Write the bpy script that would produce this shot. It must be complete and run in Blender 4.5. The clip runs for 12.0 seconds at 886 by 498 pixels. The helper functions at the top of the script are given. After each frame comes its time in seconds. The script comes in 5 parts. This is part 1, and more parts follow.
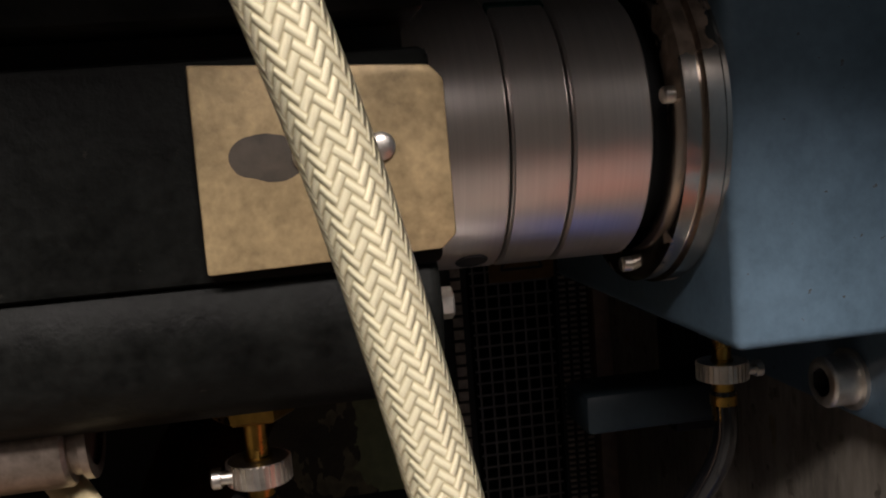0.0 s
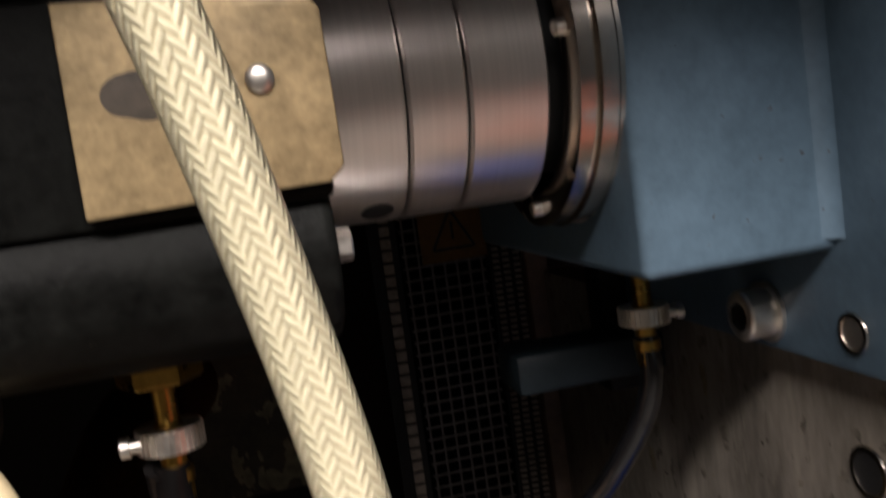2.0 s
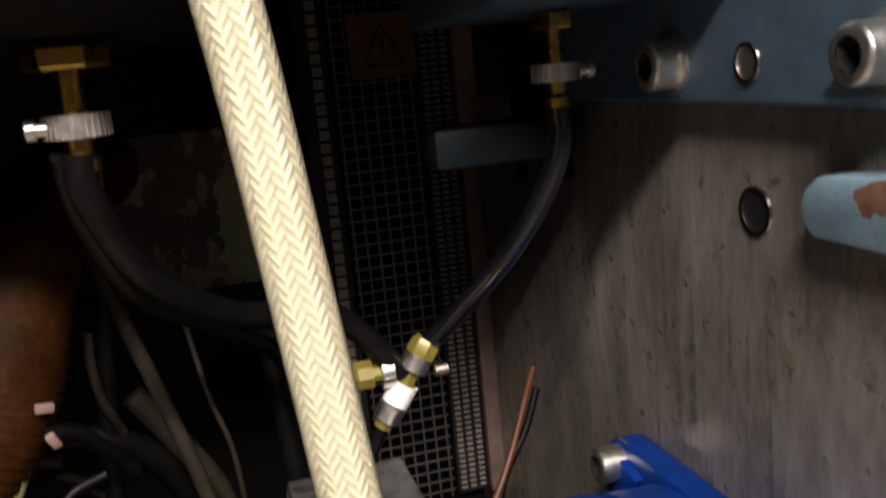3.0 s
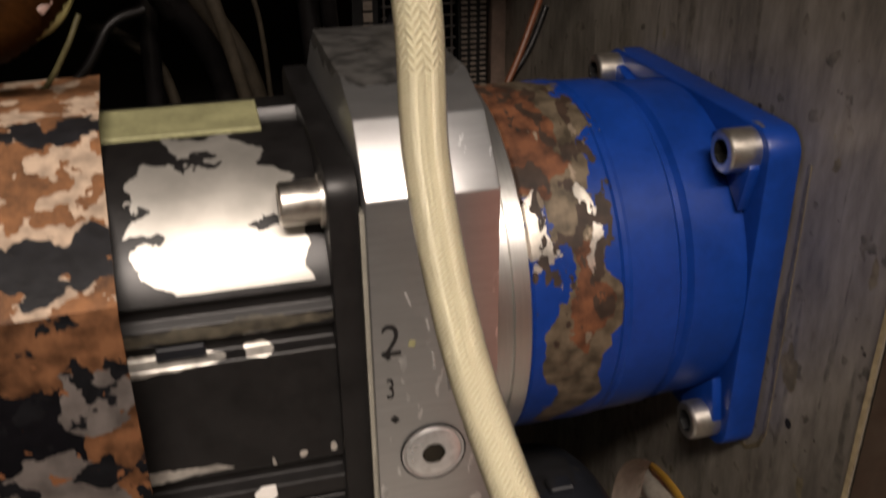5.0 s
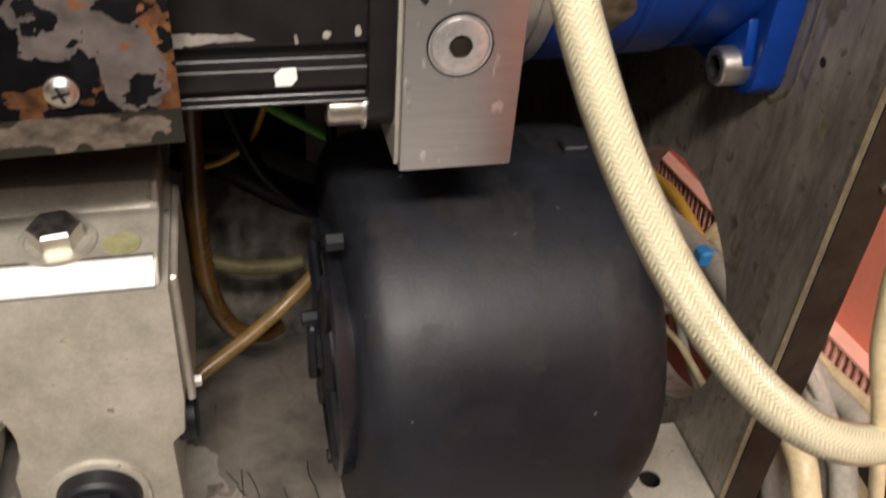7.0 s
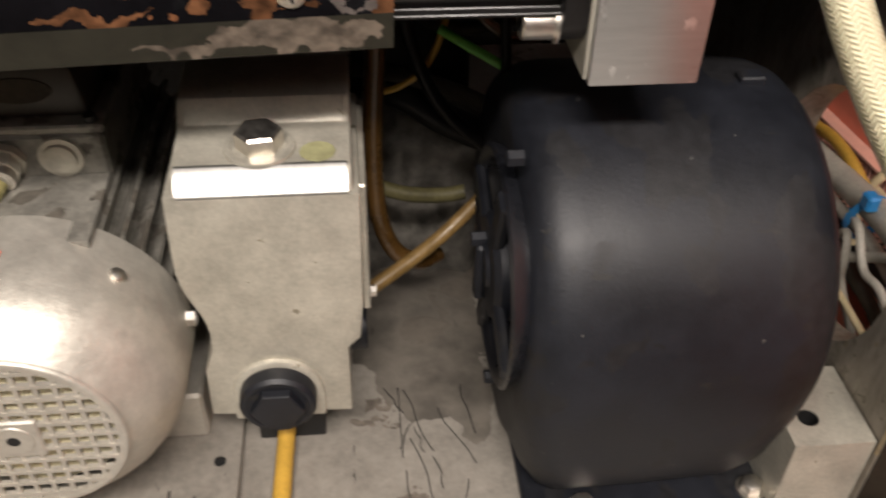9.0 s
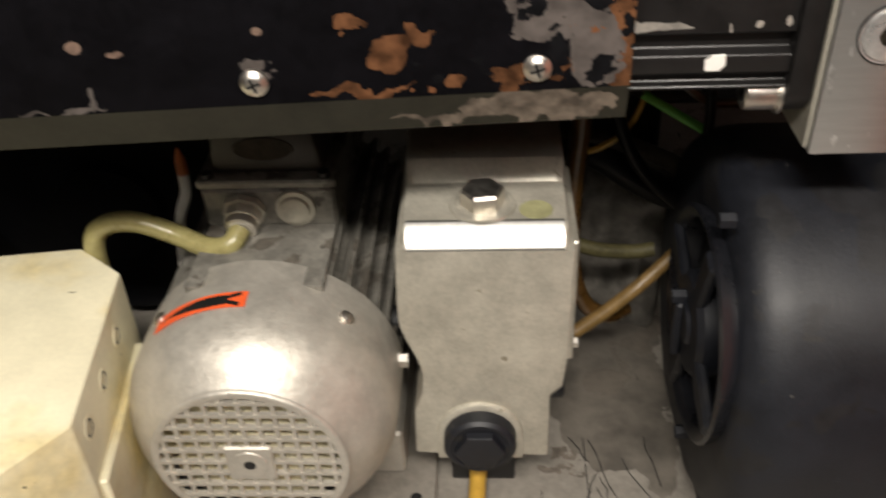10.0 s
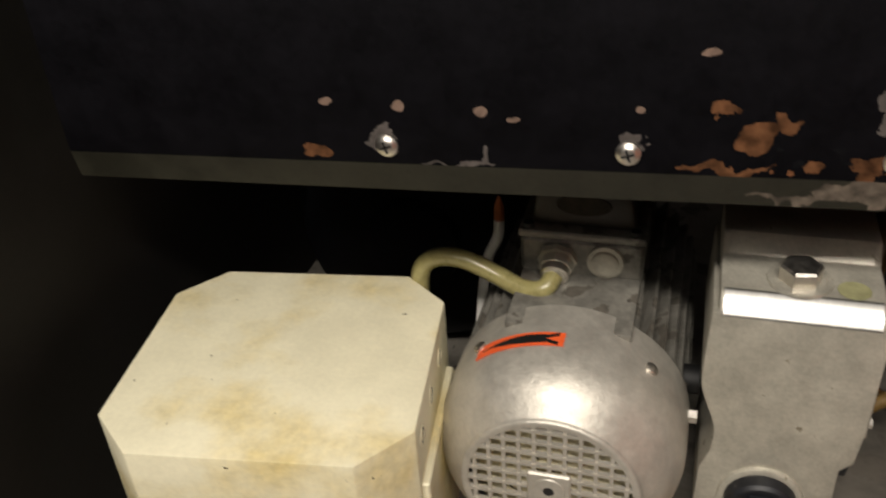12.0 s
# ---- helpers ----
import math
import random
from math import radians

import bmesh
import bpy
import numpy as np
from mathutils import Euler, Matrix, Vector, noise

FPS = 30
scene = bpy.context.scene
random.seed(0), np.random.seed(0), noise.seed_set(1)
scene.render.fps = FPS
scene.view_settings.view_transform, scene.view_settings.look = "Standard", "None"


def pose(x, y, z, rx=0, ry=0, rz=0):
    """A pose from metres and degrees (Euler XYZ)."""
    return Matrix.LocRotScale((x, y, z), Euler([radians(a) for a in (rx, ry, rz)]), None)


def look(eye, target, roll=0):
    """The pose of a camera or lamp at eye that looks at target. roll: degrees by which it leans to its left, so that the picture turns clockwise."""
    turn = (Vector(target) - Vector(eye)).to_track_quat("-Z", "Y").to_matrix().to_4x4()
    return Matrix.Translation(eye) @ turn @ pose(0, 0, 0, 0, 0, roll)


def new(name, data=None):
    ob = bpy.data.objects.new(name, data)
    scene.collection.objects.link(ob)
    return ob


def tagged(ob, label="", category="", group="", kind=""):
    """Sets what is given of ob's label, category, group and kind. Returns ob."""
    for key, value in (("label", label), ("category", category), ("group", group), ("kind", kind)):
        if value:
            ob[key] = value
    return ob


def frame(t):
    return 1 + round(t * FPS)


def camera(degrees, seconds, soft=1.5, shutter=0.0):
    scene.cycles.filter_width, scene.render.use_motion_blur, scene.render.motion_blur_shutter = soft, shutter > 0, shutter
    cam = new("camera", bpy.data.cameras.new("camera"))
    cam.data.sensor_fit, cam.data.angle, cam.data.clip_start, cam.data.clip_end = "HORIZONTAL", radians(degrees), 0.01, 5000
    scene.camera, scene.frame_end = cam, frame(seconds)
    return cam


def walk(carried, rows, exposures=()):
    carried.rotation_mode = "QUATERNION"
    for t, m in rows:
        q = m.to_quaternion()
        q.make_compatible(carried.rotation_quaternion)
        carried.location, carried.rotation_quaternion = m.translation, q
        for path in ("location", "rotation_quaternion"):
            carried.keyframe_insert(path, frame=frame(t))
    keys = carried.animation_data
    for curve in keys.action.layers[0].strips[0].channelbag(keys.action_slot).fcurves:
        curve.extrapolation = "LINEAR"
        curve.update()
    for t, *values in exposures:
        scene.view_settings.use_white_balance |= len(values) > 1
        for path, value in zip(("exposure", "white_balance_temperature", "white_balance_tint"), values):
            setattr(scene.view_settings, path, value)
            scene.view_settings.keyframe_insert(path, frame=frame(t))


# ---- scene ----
cam = camera(52.5, 12.0, soft=2.0, shutter=0.5)
PATH = [
    (0, (0.0090, 0.0181, 0.6804), (0.3250, 1.9807, 0.4575), -4.43),
    (0.5, (0.0130, 0.0219, 0.6763), (0.3170, 1.9904, 0.4992), -4.45),
    (1, (0.0180, 0.0259, 0.6761), (0.3460, 1.9926, 0.5291), -5.62),
    (1.5, (0.0200, 0.0209, 0.6763), (0.3040, 1.9961, 0.5410), -5.87),
    (2, (0.0220, 0.0172, 0.6585), (0.4390, 1.9626, 0.4542), -7.92),
    (2.5, (0.0200, 0.0050, 0.6279), (0.4720, 1.9267, 0.3076), -6.67),
    (3, (0.0220, -0.0003, 0.5961), (0.5290, 1.8910, 0.1909), -5.60),
    (3.5, (0.0200, -0.0151, 0.5767), (0.4650, 1.8646, 0.0578), -4.56),
    (3.7, (0.0200, -0.0178, 0.5848), (0.4070, 1.8113, -0.1232), -5.00),
    (5.3, (-0.0050, -0.0601, 0.5034), (0.4560, 1.6609, -0.4054), 0.76),
    (5.5, (-0.0050, -0.0625, 0.4925), (0.4640, 1.6370, -0.4514), 1.68),
    (6, (-0.0100, -0.0701, 0.4788), (0.4630, 1.5747, -0.5560), 2.93),
    (6.5, (-0.0160, -0.0778, 0.4611), (0.4440, 1.5093, -0.6655), 3.66),
    (7, (-0.0220, -0.0854, 0.4444), (0.3960, 1.4417, -0.7779), 4.45),
    (7.2, (-0.0230, -0.0876, 0.4405), (0.3740, 1.4215, -0.8091), 4.33),
    (8.8, (-0.0520, -0.1030, 0.4301), (0.1820, 1.4012, -0.8663), 2.85),
    (9, (-0.0570, -0.1080, 0.4313), (0.1190, 1.4210, -0.8461), 1.53),
    (9.5, (-0.0720, -0.1116, 0.4405), (-0.0460, 1.4400, -0.8218), -1.05),
    (10, (-0.0980, -0.1263, 0.4501), (-0.2070, 1.4784, -0.7383), -2.99),
    (10.5, (-0.1150, -0.1389, 0.4586), (-0.3480, 1.4919, -0.6758), -3.78),
    (11, (-0.1370, -0.1526, 0.4671), (-0.4950, 1.4669, -0.6508), -4.48),
    (11.5, (-0.1490, -0.1655, 0.4706), (-0.6010, 1.4342, -0.6414), -5.13),
    (12, (-0.1650, -0.1740, 0.4820), (-0.6730, 1.4309, -0.5983), -4.11),
]
EXPOSURES = [
    (0, -0.78, 6300, 13), (1.5, -0.74, 6300, 13), (2.5, -0.2, 6200, 11), (3.7, -0.2, 6200, 10), (5.3, -1.12, 6900, 13), (6, -0.98, 6900, 14),
    (7, -0.38, 6500, 11), (9, -0.31, 6450, 10), (10.5, -0.67, 6450, 5), (12, -0.93, 6500, 6)]
walk(cam, [(t, look(eye, target, roll)) for t, eye, target, roll in PATH], EXPOSURES)

# ---- light ----
world = bpy.data.worlds.new("workshop_ambient")
world.use_nodes = True
scene.world = world
world.node_tree.nodes["Background"].inputs[0].default_value = (1.0, 0.93, 0.82, 1)
world.node_tree.nodes["Background"].inputs[1].default_value = 0.01


def area_lamp(name, eye, target, sx, sy, watts, colour):
    data = bpy.data.lights.new(name, "AREA")
    data.shape, data.size, data.size_y = "RECTANGLE", sx, sy
    data.energy, data.color = watts, colour
    ob = new(name, data)
    ob.matrix_world = look(eye, target)
    return ob


area_lamp("fluorescent_tube_light", (-0.12, -0.95, 1.65), (-0.03, 0.22, 0.3), 1.2, 0.14, 85, (0.99, 0.895, 0.82))
# Unseen fill lamp added behind the camera to lift the dark parts.
area_lamp("fluorescent_tube_light_far", (-0.4, -2.3, 2.2), (0.0, -0.6, 0.2), 1.2, 0.3, 11, (1.0, 0.89, 0.82))

# ---- materials ----


def mat(name, base, rough=0.5, metal=0.0, vary=0.25, scale=60, bump=0.0, fine=400, coat=0.0, stretch=None, rvary=0.15, spec=0.5):
    m = bpy.data.materials.new(name)
    m.use_nodes = True
    nt = m.node_tree
    b = nt.nodes["Principled BSDF"]
    co = nt.nodes.new("ShaderNodeTexCoord").outputs["Object"]
    if stretch:
        mp = nt.nodes.new("ShaderNodeMapping")
        mp.inputs["Scale"].default_value = stretch
        nt.links.new(co, mp.inputs[0])
        co = mp.outputs[0]

    def nz(s, d=4):
        n = nt.nodes.new("ShaderNodeTexNoise")
        n.inputs["Scale"].default_value, n.inputs["Detail"].default_value = s, d
        n.inputs["Roughness"].default_value = 0.65
        nt.links.new(co, n.inputs["Vector"])
        return n.outputs["Fac"]
    big, small = nz(scale), nz(fine)
    add = math_node(nt, "ADD", math_node(nt, "MULTIPLY", big, 0.65), math_node(nt, "MULTIPLY", small, 0.35))
    ramp = nt.nodes.new("ShaderNodeValToRGB")
    lo = [max(0, c * (1 - vary)) for c in base]
    hi = [min(1, c * (1 + vary)) for c in base]
    ramp.color_ramp.elements[0].position, ramp.color_ramp.elements[1].position = 0.36, 0.64
    ramp.color_ramp.elements[0].color, ramp.color_ramp.elements[1].color = (*lo, 1), (*hi, 1)
    nt.links.new(add, ramp.inputs[0])
    nt.links.new(ramp.outputs[0], b.inputs["Base Color"])
    r = math_node(nt, "ADD", math_node(nt, "MULTIPLY", big, rvary * 2), rough - rvary)
    nt.links.new(r, b.inputs["Roughness"])
    b.inputs["Metallic"].default_value = metal
    b.inputs["Coat Weight"].default_value = coat
    b.inputs["Specular IOR Level"].default_value = spec
    if bump:
        bp = nt.nodes.new("ShaderNodeBump")
        bp.inputs["Strength"].default_value, bp.inputs["Distance"].default_value = bump, 0.001
        nt.links.new(add, bp.inputs["Height"])
        nt.links.new(bp.outputs[0], b.inputs["Normal"])
    return m


def math_node(nt, op, a, b=None, c=None):
    n = nt.nodes.new("ShaderNodeMath")
    n.operation = op
    for i, v in enumerate((a, b, c)):
        if v is None:
            continue
        if isinstance(v, (int, float)):
            n.inputs[i].default_value = v
        else:
            nt.links.new(v, n.inputs[i])
    return n.outputs[0]


def layer(m, mask, colour, rough, metal=0.0, vary=0.3, scale=150):
    """Lays a second finish over a material where mask is 1."""
    nt = m.node_tree
    b = nt.nodes["Principled BSDF"]
    co = nt.nodes.new("ShaderNodeTexCoord").outputs["Object"]
    n = nt.nodes.new("ShaderNodeTexNoise")
    n.inputs["Scale"].default_value, n.inputs["Detail"].default_value = scale, 5
    nt.links.new(co, n.inputs["Vector"])
    ramp = nt.nodes.new("ShaderNodeValToRGB")
    ramp.color_ramp.elements[0].position, ramp.color_ramp.elements[1].position = 0.35, 0.65
    ramp.color_ramp.elements[0].color = (*[c * (1 - vary) for c in colour], 1)
    ramp.color_ramp.elements[1].color = (*[min(1, c * (1 + vary)) for c in colour], 1)
    nt.links.new(n.outputs["Fac"], ramp.inputs[0])
    for sock, value in (("Base Color", ramp.outputs[0]), ("Roughness", rough), ("Metallic", metal)):
        mix = nt.nodes.new("ShaderNodeMix")
        mix.data_type = "RGBA" if sock == "Base Color" else "FLOAT"
        ia, ib, out = (6, 7, 2) if sock == "Base Color" else (2, 3, 0)
        nt.links.new(mask, mix.inputs[0])
        old = b.inputs[sock]
        if old.is_linked:
            nt.links.new(old.links[0].from_socket, mix.inputs[ia])
        else:
            mix.inputs[ia].default_value = old.default_value
        if isinstance(value, (int, float)):
            mix.inputs[ib].default_value = value
        else:
            nt.links.new(value, mix.inputs[ib])
        nt.links.new(mix.outputs[out], old)
    return m


def wobbled(m, scale=40, amount=0.02, detail=4):
    """Object coordinates with a ragged offset."""
    nt = m.node_tree
    co = nt.nodes.new("ShaderNodeTexCoord").outputs["Object"]
    n = nt.nodes.new("ShaderNodeTexNoise")
    n.inputs["Scale"].default_value, n.inputs["Detail"].default_value = scale, detail
    nt.links.new(co, n.inputs["Vector"])
    v = nt.nodes.new("ShaderNodeVectorMath")
    v.operation = "MULTIPLY_ADD"
    nt.links.new(n.outputs["Color"], v.inputs[0])
    v.inputs[1].default_value = (amount * 2,) * 3
    w = nt.nodes.new("ShaderNodeVectorMath")
    w.operation = "SUBTRACT"
    nt.links.new(co, v.inputs[2])
    nt.links.new(v.outputs[0], w.inputs[0])
    w.inputs[1].default_value = (amount,) * 3
    return w.outputs[0]


def blobs(m, co, spots):
    """Mask of ragged spots (x, y, z, size along x, y, z)."""
    nt = m.node_tree
    total = None
    for x, y, z, sx, sy, sz in spots:
        s = nt.nodes.new("ShaderNodeVectorMath")
        s.operation = "SUBTRACT"
        nt.links.new(co, s.inputs[0])
        s.inputs[1].default_value = (x, y, z)
        d = nt.nodes.new("ShaderNodeVectorMath")
        d.operation = "DIVIDE"
        nt.links.new(s.outputs[0], d.inputs[0])
        d.inputs[1].default_value = (sx, sy, sz)
        ln = nt.nodes.new("ShaderNodeVectorMath")
        ln.operation = "LENGTH"
        nt.links.new(d.outputs[0], ln.inputs[0])
        k = math_node(nt, "LESS_THAN", ln.outputs["Value"], 1.0)
        total = k if total is None else math_node(nt, "MAXIMUM", total, k)
    return total


def speckle(m, scale, threshold, detail=5, stretch=(1, 1, 1)):
    nt = m.node_tree
    co = nt.nodes.new("ShaderNodeTexCoord").outputs["Object"]
    mp = nt.nodes.new("ShaderNodeMapping")
    mp.inputs["Scale"].default_value = stretch
    nt.links.new(co, mp.inputs[0])
    n = nt.nodes.new("ShaderNodeTexNoise")
    n.inputs["Scale"].default_value, n.inputs["Detail"].default_value = scale, detail
    nt.links.new(mp.outputs[0], n.inputs["Vector"])
    return math_node(nt, "GREATER_THAN", n.outputs["Fac"], threshold)


M = {}
M["turned"] = mat("turned_steel", (0.85, 0.79, 0.74), 0.29, 0.88, 0.05, 30, 0.0, 300, stretch=(30, 0.3, 0.3), rvary=0.025)
M["ring"] = mat("polished_ring_steel", (0.6, 0.54, 0.48), 0.2, 1.0, 0.1, 60, rvary=0.06)
layer(M["ring"], speckle(M["ring"], 45, 0.58, 6), (0.34, 0.26, 0.2), 0.42, 0.8, 0.4)
M["cast"] = mat("dark_grey_green_cast_paint", (0.0062, 0.0066, 0.006), 0.5, 0.0, 0.6, 55, 0.7, 330, spec=0.06)
layer(M["cast"], speckle(M["cast"], 160, 0.72), (0.022, 0.02, 0.017), 0.6, 0.1)
M["bronze"] = mat("stained_bronze_plate", (0.4, 0.3, 0.16), 0.45, 0.4, 0.35, 70, 0.25, 350)
layer(M["bronze"], blobs(M["bronze"], wobbled(M["bronze"], 60, 0.003), [(0.0045, 0.23, 0.681, 0.0095, 0.05, 0.0055)]), (0.06, 0.048, 0.035), 0.5)
M["bluegrey"] = mat("blue_grey_machine_enamel", (0.068, 0.106, 0.142), 0.42, 0.0, 0.2, 40, 0.35, 260, spec=0.4)
layer(M["bluegrey"], speckle(M["bluegrey"], 260, 0.72), (0.05, 0.05, 0.05), 0.6)
M["black"] = mat("worn_black_paint", (0.006, 0.006, 0.008), 0.5, 0.0, 0.4, 40, 0.25, 300, spec=0.3)
M["plastic"] = mat("black_moulded_plastic", (0.0075, 0.0085, 0.012), 0.5, 0.0, 0.4, 25, 0.35, 500, spec=0.42)
layer(M["plastic"], speckle(M["plastic"], 22, 0.56, 9, (1, 0.5, 1)), (0.0098, 0.0098, 0.0112), 0.54)
layer(M["plastic"], speckle(M["plastic"], 60, 0.67, 9, (0.5, 1.6, 1)), (0.014, 0.0132, 0.0125), 0.54)
layer(M["plastic"], speckle(M["plastic"], 150, 0.735, 3), (0.05, 0.048, 0.045), 0.6)
M["gloss"] = mat("glossy_black_plastic", (0.009, 0.0095, 0.012), 0.3, 0.0, 0.3, 40, 0.2, 400, spec=0.6)
M["anod"] = mat("black_anodised_aluminium", (0.014, 0.013, 0.013), 0.38, 0.3, 0.3, 60, 0.1, 400)
M["alu"] = mat("milled_aluminium", (0.56, 0.56, 0.56), 0.3, 0.9, 0.07, 40, 0.12, 500, stretch=(1, 1, 12), rvary=0.06)
layer(M["alu"], speckle(M["alu"], 75, 0.68, 3, (3, 1, 1)), (0.72, 0.72, 0.72), 0.3, 0.9)
layer(M["alu"], blobs(M["alu"], wobbled(M["alu"], 40, 0.012, 8), [(0.064, 0.315, 0.441, 0.05, 0.062, 0.012)]), (0.06, 0.058, 0.055), 0.45, 0.3, 0.5)
M["alur"] = mat("turned_aluminium", (0.7, 0.69, 0.66), 0.3, 0.95, 0.06, 40, 0.1, 400, stretch=(20, 1, 1), rvary=0.05)
M["blue"] = mat("blue_gearbox_paint", (0.0022, 0.027, 0.175), 0.36, 0.0, 0.2, 30, 0.2, 300, spec=0.35)
M["steel"] = mat("oily_steel_plate", (0.27, 0.24, 0.2), 0.42, 0.4, 0.45, 26, 0.3, 220, stretch=(1, 1, 0.3))
layer(M["steel"], speckle(M["steel"], 85, 0.63, 5), (0.19, 0.167, 0.135), 0.46, 0.35, 0.45)
layer(M["steel"], speckle(M["steel"], 140, 0.75, 2), (0.05, 0.042, 0.032), 0.55, 0.2)
layer(M["steel"], speckle(M["steel"], 70, 0.6, 4, (1, 2.2, 0.12)), (0.24, 0.215, 0.175), 0.36, 0.5)
layer(M["steel"], speckle(M["steel"], 45, 0.68, 6, (1, 1.4, 0.7)), (0.24, 0.2, 0.13), 0.5, 0.5)
M["tarnish"] = mat("tarnished_dull_steel", (0.22, 0.18, 0.15), 0.42, 0.85, 0.35, 90, 0.2, 400)
M["edge"] = mat("bright_steel_edge", (0.4, 0.33, 0.21), 0.4, 0.8, 0.35, 80)
M["zinc"] = mat("bright_zinc_screw", (0.74, 0.7, 0.64), 0.36, 1.0, 0.12, 200, 0.1, 900)
# Near-black for dark parts; in holes and recesses it stands in for shade.
M["dark"] = mat("black_parts_and_recess_shade", (0.008, 0.008, 0.008), 0.6)
M["castalu"] = mat("grey_cast_aluminium", (0.47, 0.445, 0.375), 0.38, 0.45, 0.2, 45, 0.35, 450)
layer(M["castalu"], speckle(M["castalu"], 90, 0.7, 6), (0.3, 0.27, 0.2), 0.45, 0.4)
M["silver"] = mat("silver_hammered_paint", (0.53, 0.5, 0.44), 0.47, 0.55, 0.12, 90, 0.6, 300)
M["cream"] = mat("yellowed_cream_plastic", (0.78, 0.73, 0.53), 0.5, 0.0, 0.1, 16, 0.08, 300)
nt = M["cream"].node_tree
patch = nt.nodes.new("ShaderNodeTexNoise")
patch.inputs["Scale"].default_value, patch.inputs["Detail"].default_value = 17, 6
nt.links.new(nt.nodes.new("ShaderNodeTexCoord").outputs["Object"], patch.inputs["Vector"])
layer(M["cream"], math_node(nt, "MULTIPLY", math_node(nt, "SMOOTH_MAX", math_node(nt, "SUBTRACT", patch.outputs["Fac"], 0.47), 0.0, 0.02), 4.0), (0.62, 0.5, 0.22), 0.5, 0.0, 0.15)
layer(M["cream"], speckle(M["cream"], 110, 0.735, 3), (0.14, 0.12, 0.07), 0.6)
M["finger"] = mat("pale_salmon_duct_plastic", (0.8, 0.43, 0.33), 0.5, 0.0, 0.1, 40)
M["salmon"] = mat("salmon_red_panel_paint", (0.8, 0.265, 0.175), 0.6, 0.0, 0.08, 20, 0.1, 300)
# Silver darkened both for grime and for the shade under the cover.
M["grimeshadesilver"] = mat("grimy_shaded_silver_paint", (0.2, 0.19, 0.165), 0.5, 0.35, 0.35, 60, 0.5, 330)
layer(M["grimeshadesilver"], speckle(M["grimeshadesilver"], 55, 0.58, 7), (0.09, 0.08, 0.065), 0.6)
M["floor"] = mat("dirty_grey_pan", (0.24, 0.22, 0.19), 0.5, 0.1, 0.28, 18, 0.2, 200)
layer(M["floor"], speckle(M["floor"], 20, 0.6, 7), (0.13, 0.11, 0.09), 0.6)
layer(M["floor"], speckle(M["floor"], 30, 0.7, 3, (7, 1.0, 1)), (0.05, 0.045, 0.04), 0.5)
# Dark patch beside the blower: dirt stain with the shade there painted in.
layer(M["floor"], math_node(M["floor"].node_tree, "MULTIPLY", blobs(M["floor"], wobbled(M["floor"], 22, 0.035, 9), [(-0.025, 0.36, -0.013, 0.055, 0.1, 0.05), (-0.0, 0.29, -0.013, 0.025, 0.05, 0.05)]), 0.8), (0.1, 0.088, 0.073), 0.45, 0.0, 0.5, 40)
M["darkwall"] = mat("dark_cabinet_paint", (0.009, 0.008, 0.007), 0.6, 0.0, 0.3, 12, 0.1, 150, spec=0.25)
M["room"] = mat("room_paint", (0.3, 0.285, 0.26), 0.8, 0.0, 0.05, 3)
M["brass"] = mat("tarnished_brass", (0.42, 0.26, 0.06), 0.3, 1.0, 0.25, 120, 0.15, 500)
M["brassy"] = mat("olive_yellow_fitting_plastic", (0.2, 0.155, 0.03), 0.35, 0.2, 0.25, 120)
M["rubber"] = mat("black_rubber_tube", (0.004, 0.004, 0.0045), 0.14, 0.0, 0.3, 60, rvary=0.03, spec=0.5, coat=0.6)
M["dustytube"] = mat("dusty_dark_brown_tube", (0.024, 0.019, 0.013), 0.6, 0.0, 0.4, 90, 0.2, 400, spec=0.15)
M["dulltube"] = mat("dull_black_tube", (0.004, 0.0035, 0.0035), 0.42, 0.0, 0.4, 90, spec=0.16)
M["browntube"] = mat("amber_brown_tube", (0.075, 0.038, 0.01), 0.3, 0.0, 0.4, 40, coat=0.3)
M["yellowtube"] = mat("yellow_tube", (0.5, 0.3, 0.05), 0.35, 0.0, 0.2, 40)
M["olive"] = mat("olive_translucent_cable", (0.27, 0.24, 0.1), 0.3, 0.0, 0.2, 60, coat=0.3)
# Olive at about a quarter brightness, shade among the hoses put into the colour.
M["oliveshade"] = mat("shaded_olive_hose", (0.07, 0.062, 0.028), 0.5, 0.0, 0.4, 60, spec=0.2)
M["tantube"] = mat("tan_brown_tube", (0.16, 0.1, 0.035), 0.35, 0.0, 0.35, 60)
M["greycable"] = mat("grey_cable", (0.36, 0.34, 0.29), 0.45, 0.0, 0.2, 50)
M["creamcable"] = mat("cream_cable", (0.6, 0.5, 0.3), 0.45, 0.0, 0.2, 50)
M["insert"] = mat("dark_green_elastomer", (0.006, 0.03, 0.025), 0.5)
# Lid grey darkened to hold the shadow of the sheet cover.
M["lidshade"] = mat("shaded_grey_lid_paint", (0.03, 0.027, 0.022), 0.5, 0.2, 0.25, 60, 0.3, 300)
M["green"] = mat("green_wire", (0.13, 0.45, 0.06), 0.4)
M["bluetie"] = mat("blue_cable_tie", (0.03, 0.25, 0.6), 0.4)
M["orangewire"] = mat("orange_wire", (0.6, 0.17, 0.06), 0.45)
M["dimorange"] = mat("dark_orange_wire", (0.075, 0.02, 0.004), 0.5)
# Blue-grey enamel darkened to carry the housing's shade on the bracket arm.
M["armshade"] = mat("shaded_blue_grey_paint", (0.011, 0.017, 0.021), 0.5, 0.0, 0.3, 60, spec=0.3)
M["plateedge"] = mat("oily_brown_edge_and_socket_shade", (0.021, 0.018, 0.013), 0.5, 0.1, 0.4, 40, 0.2, 200, spec=0.25)
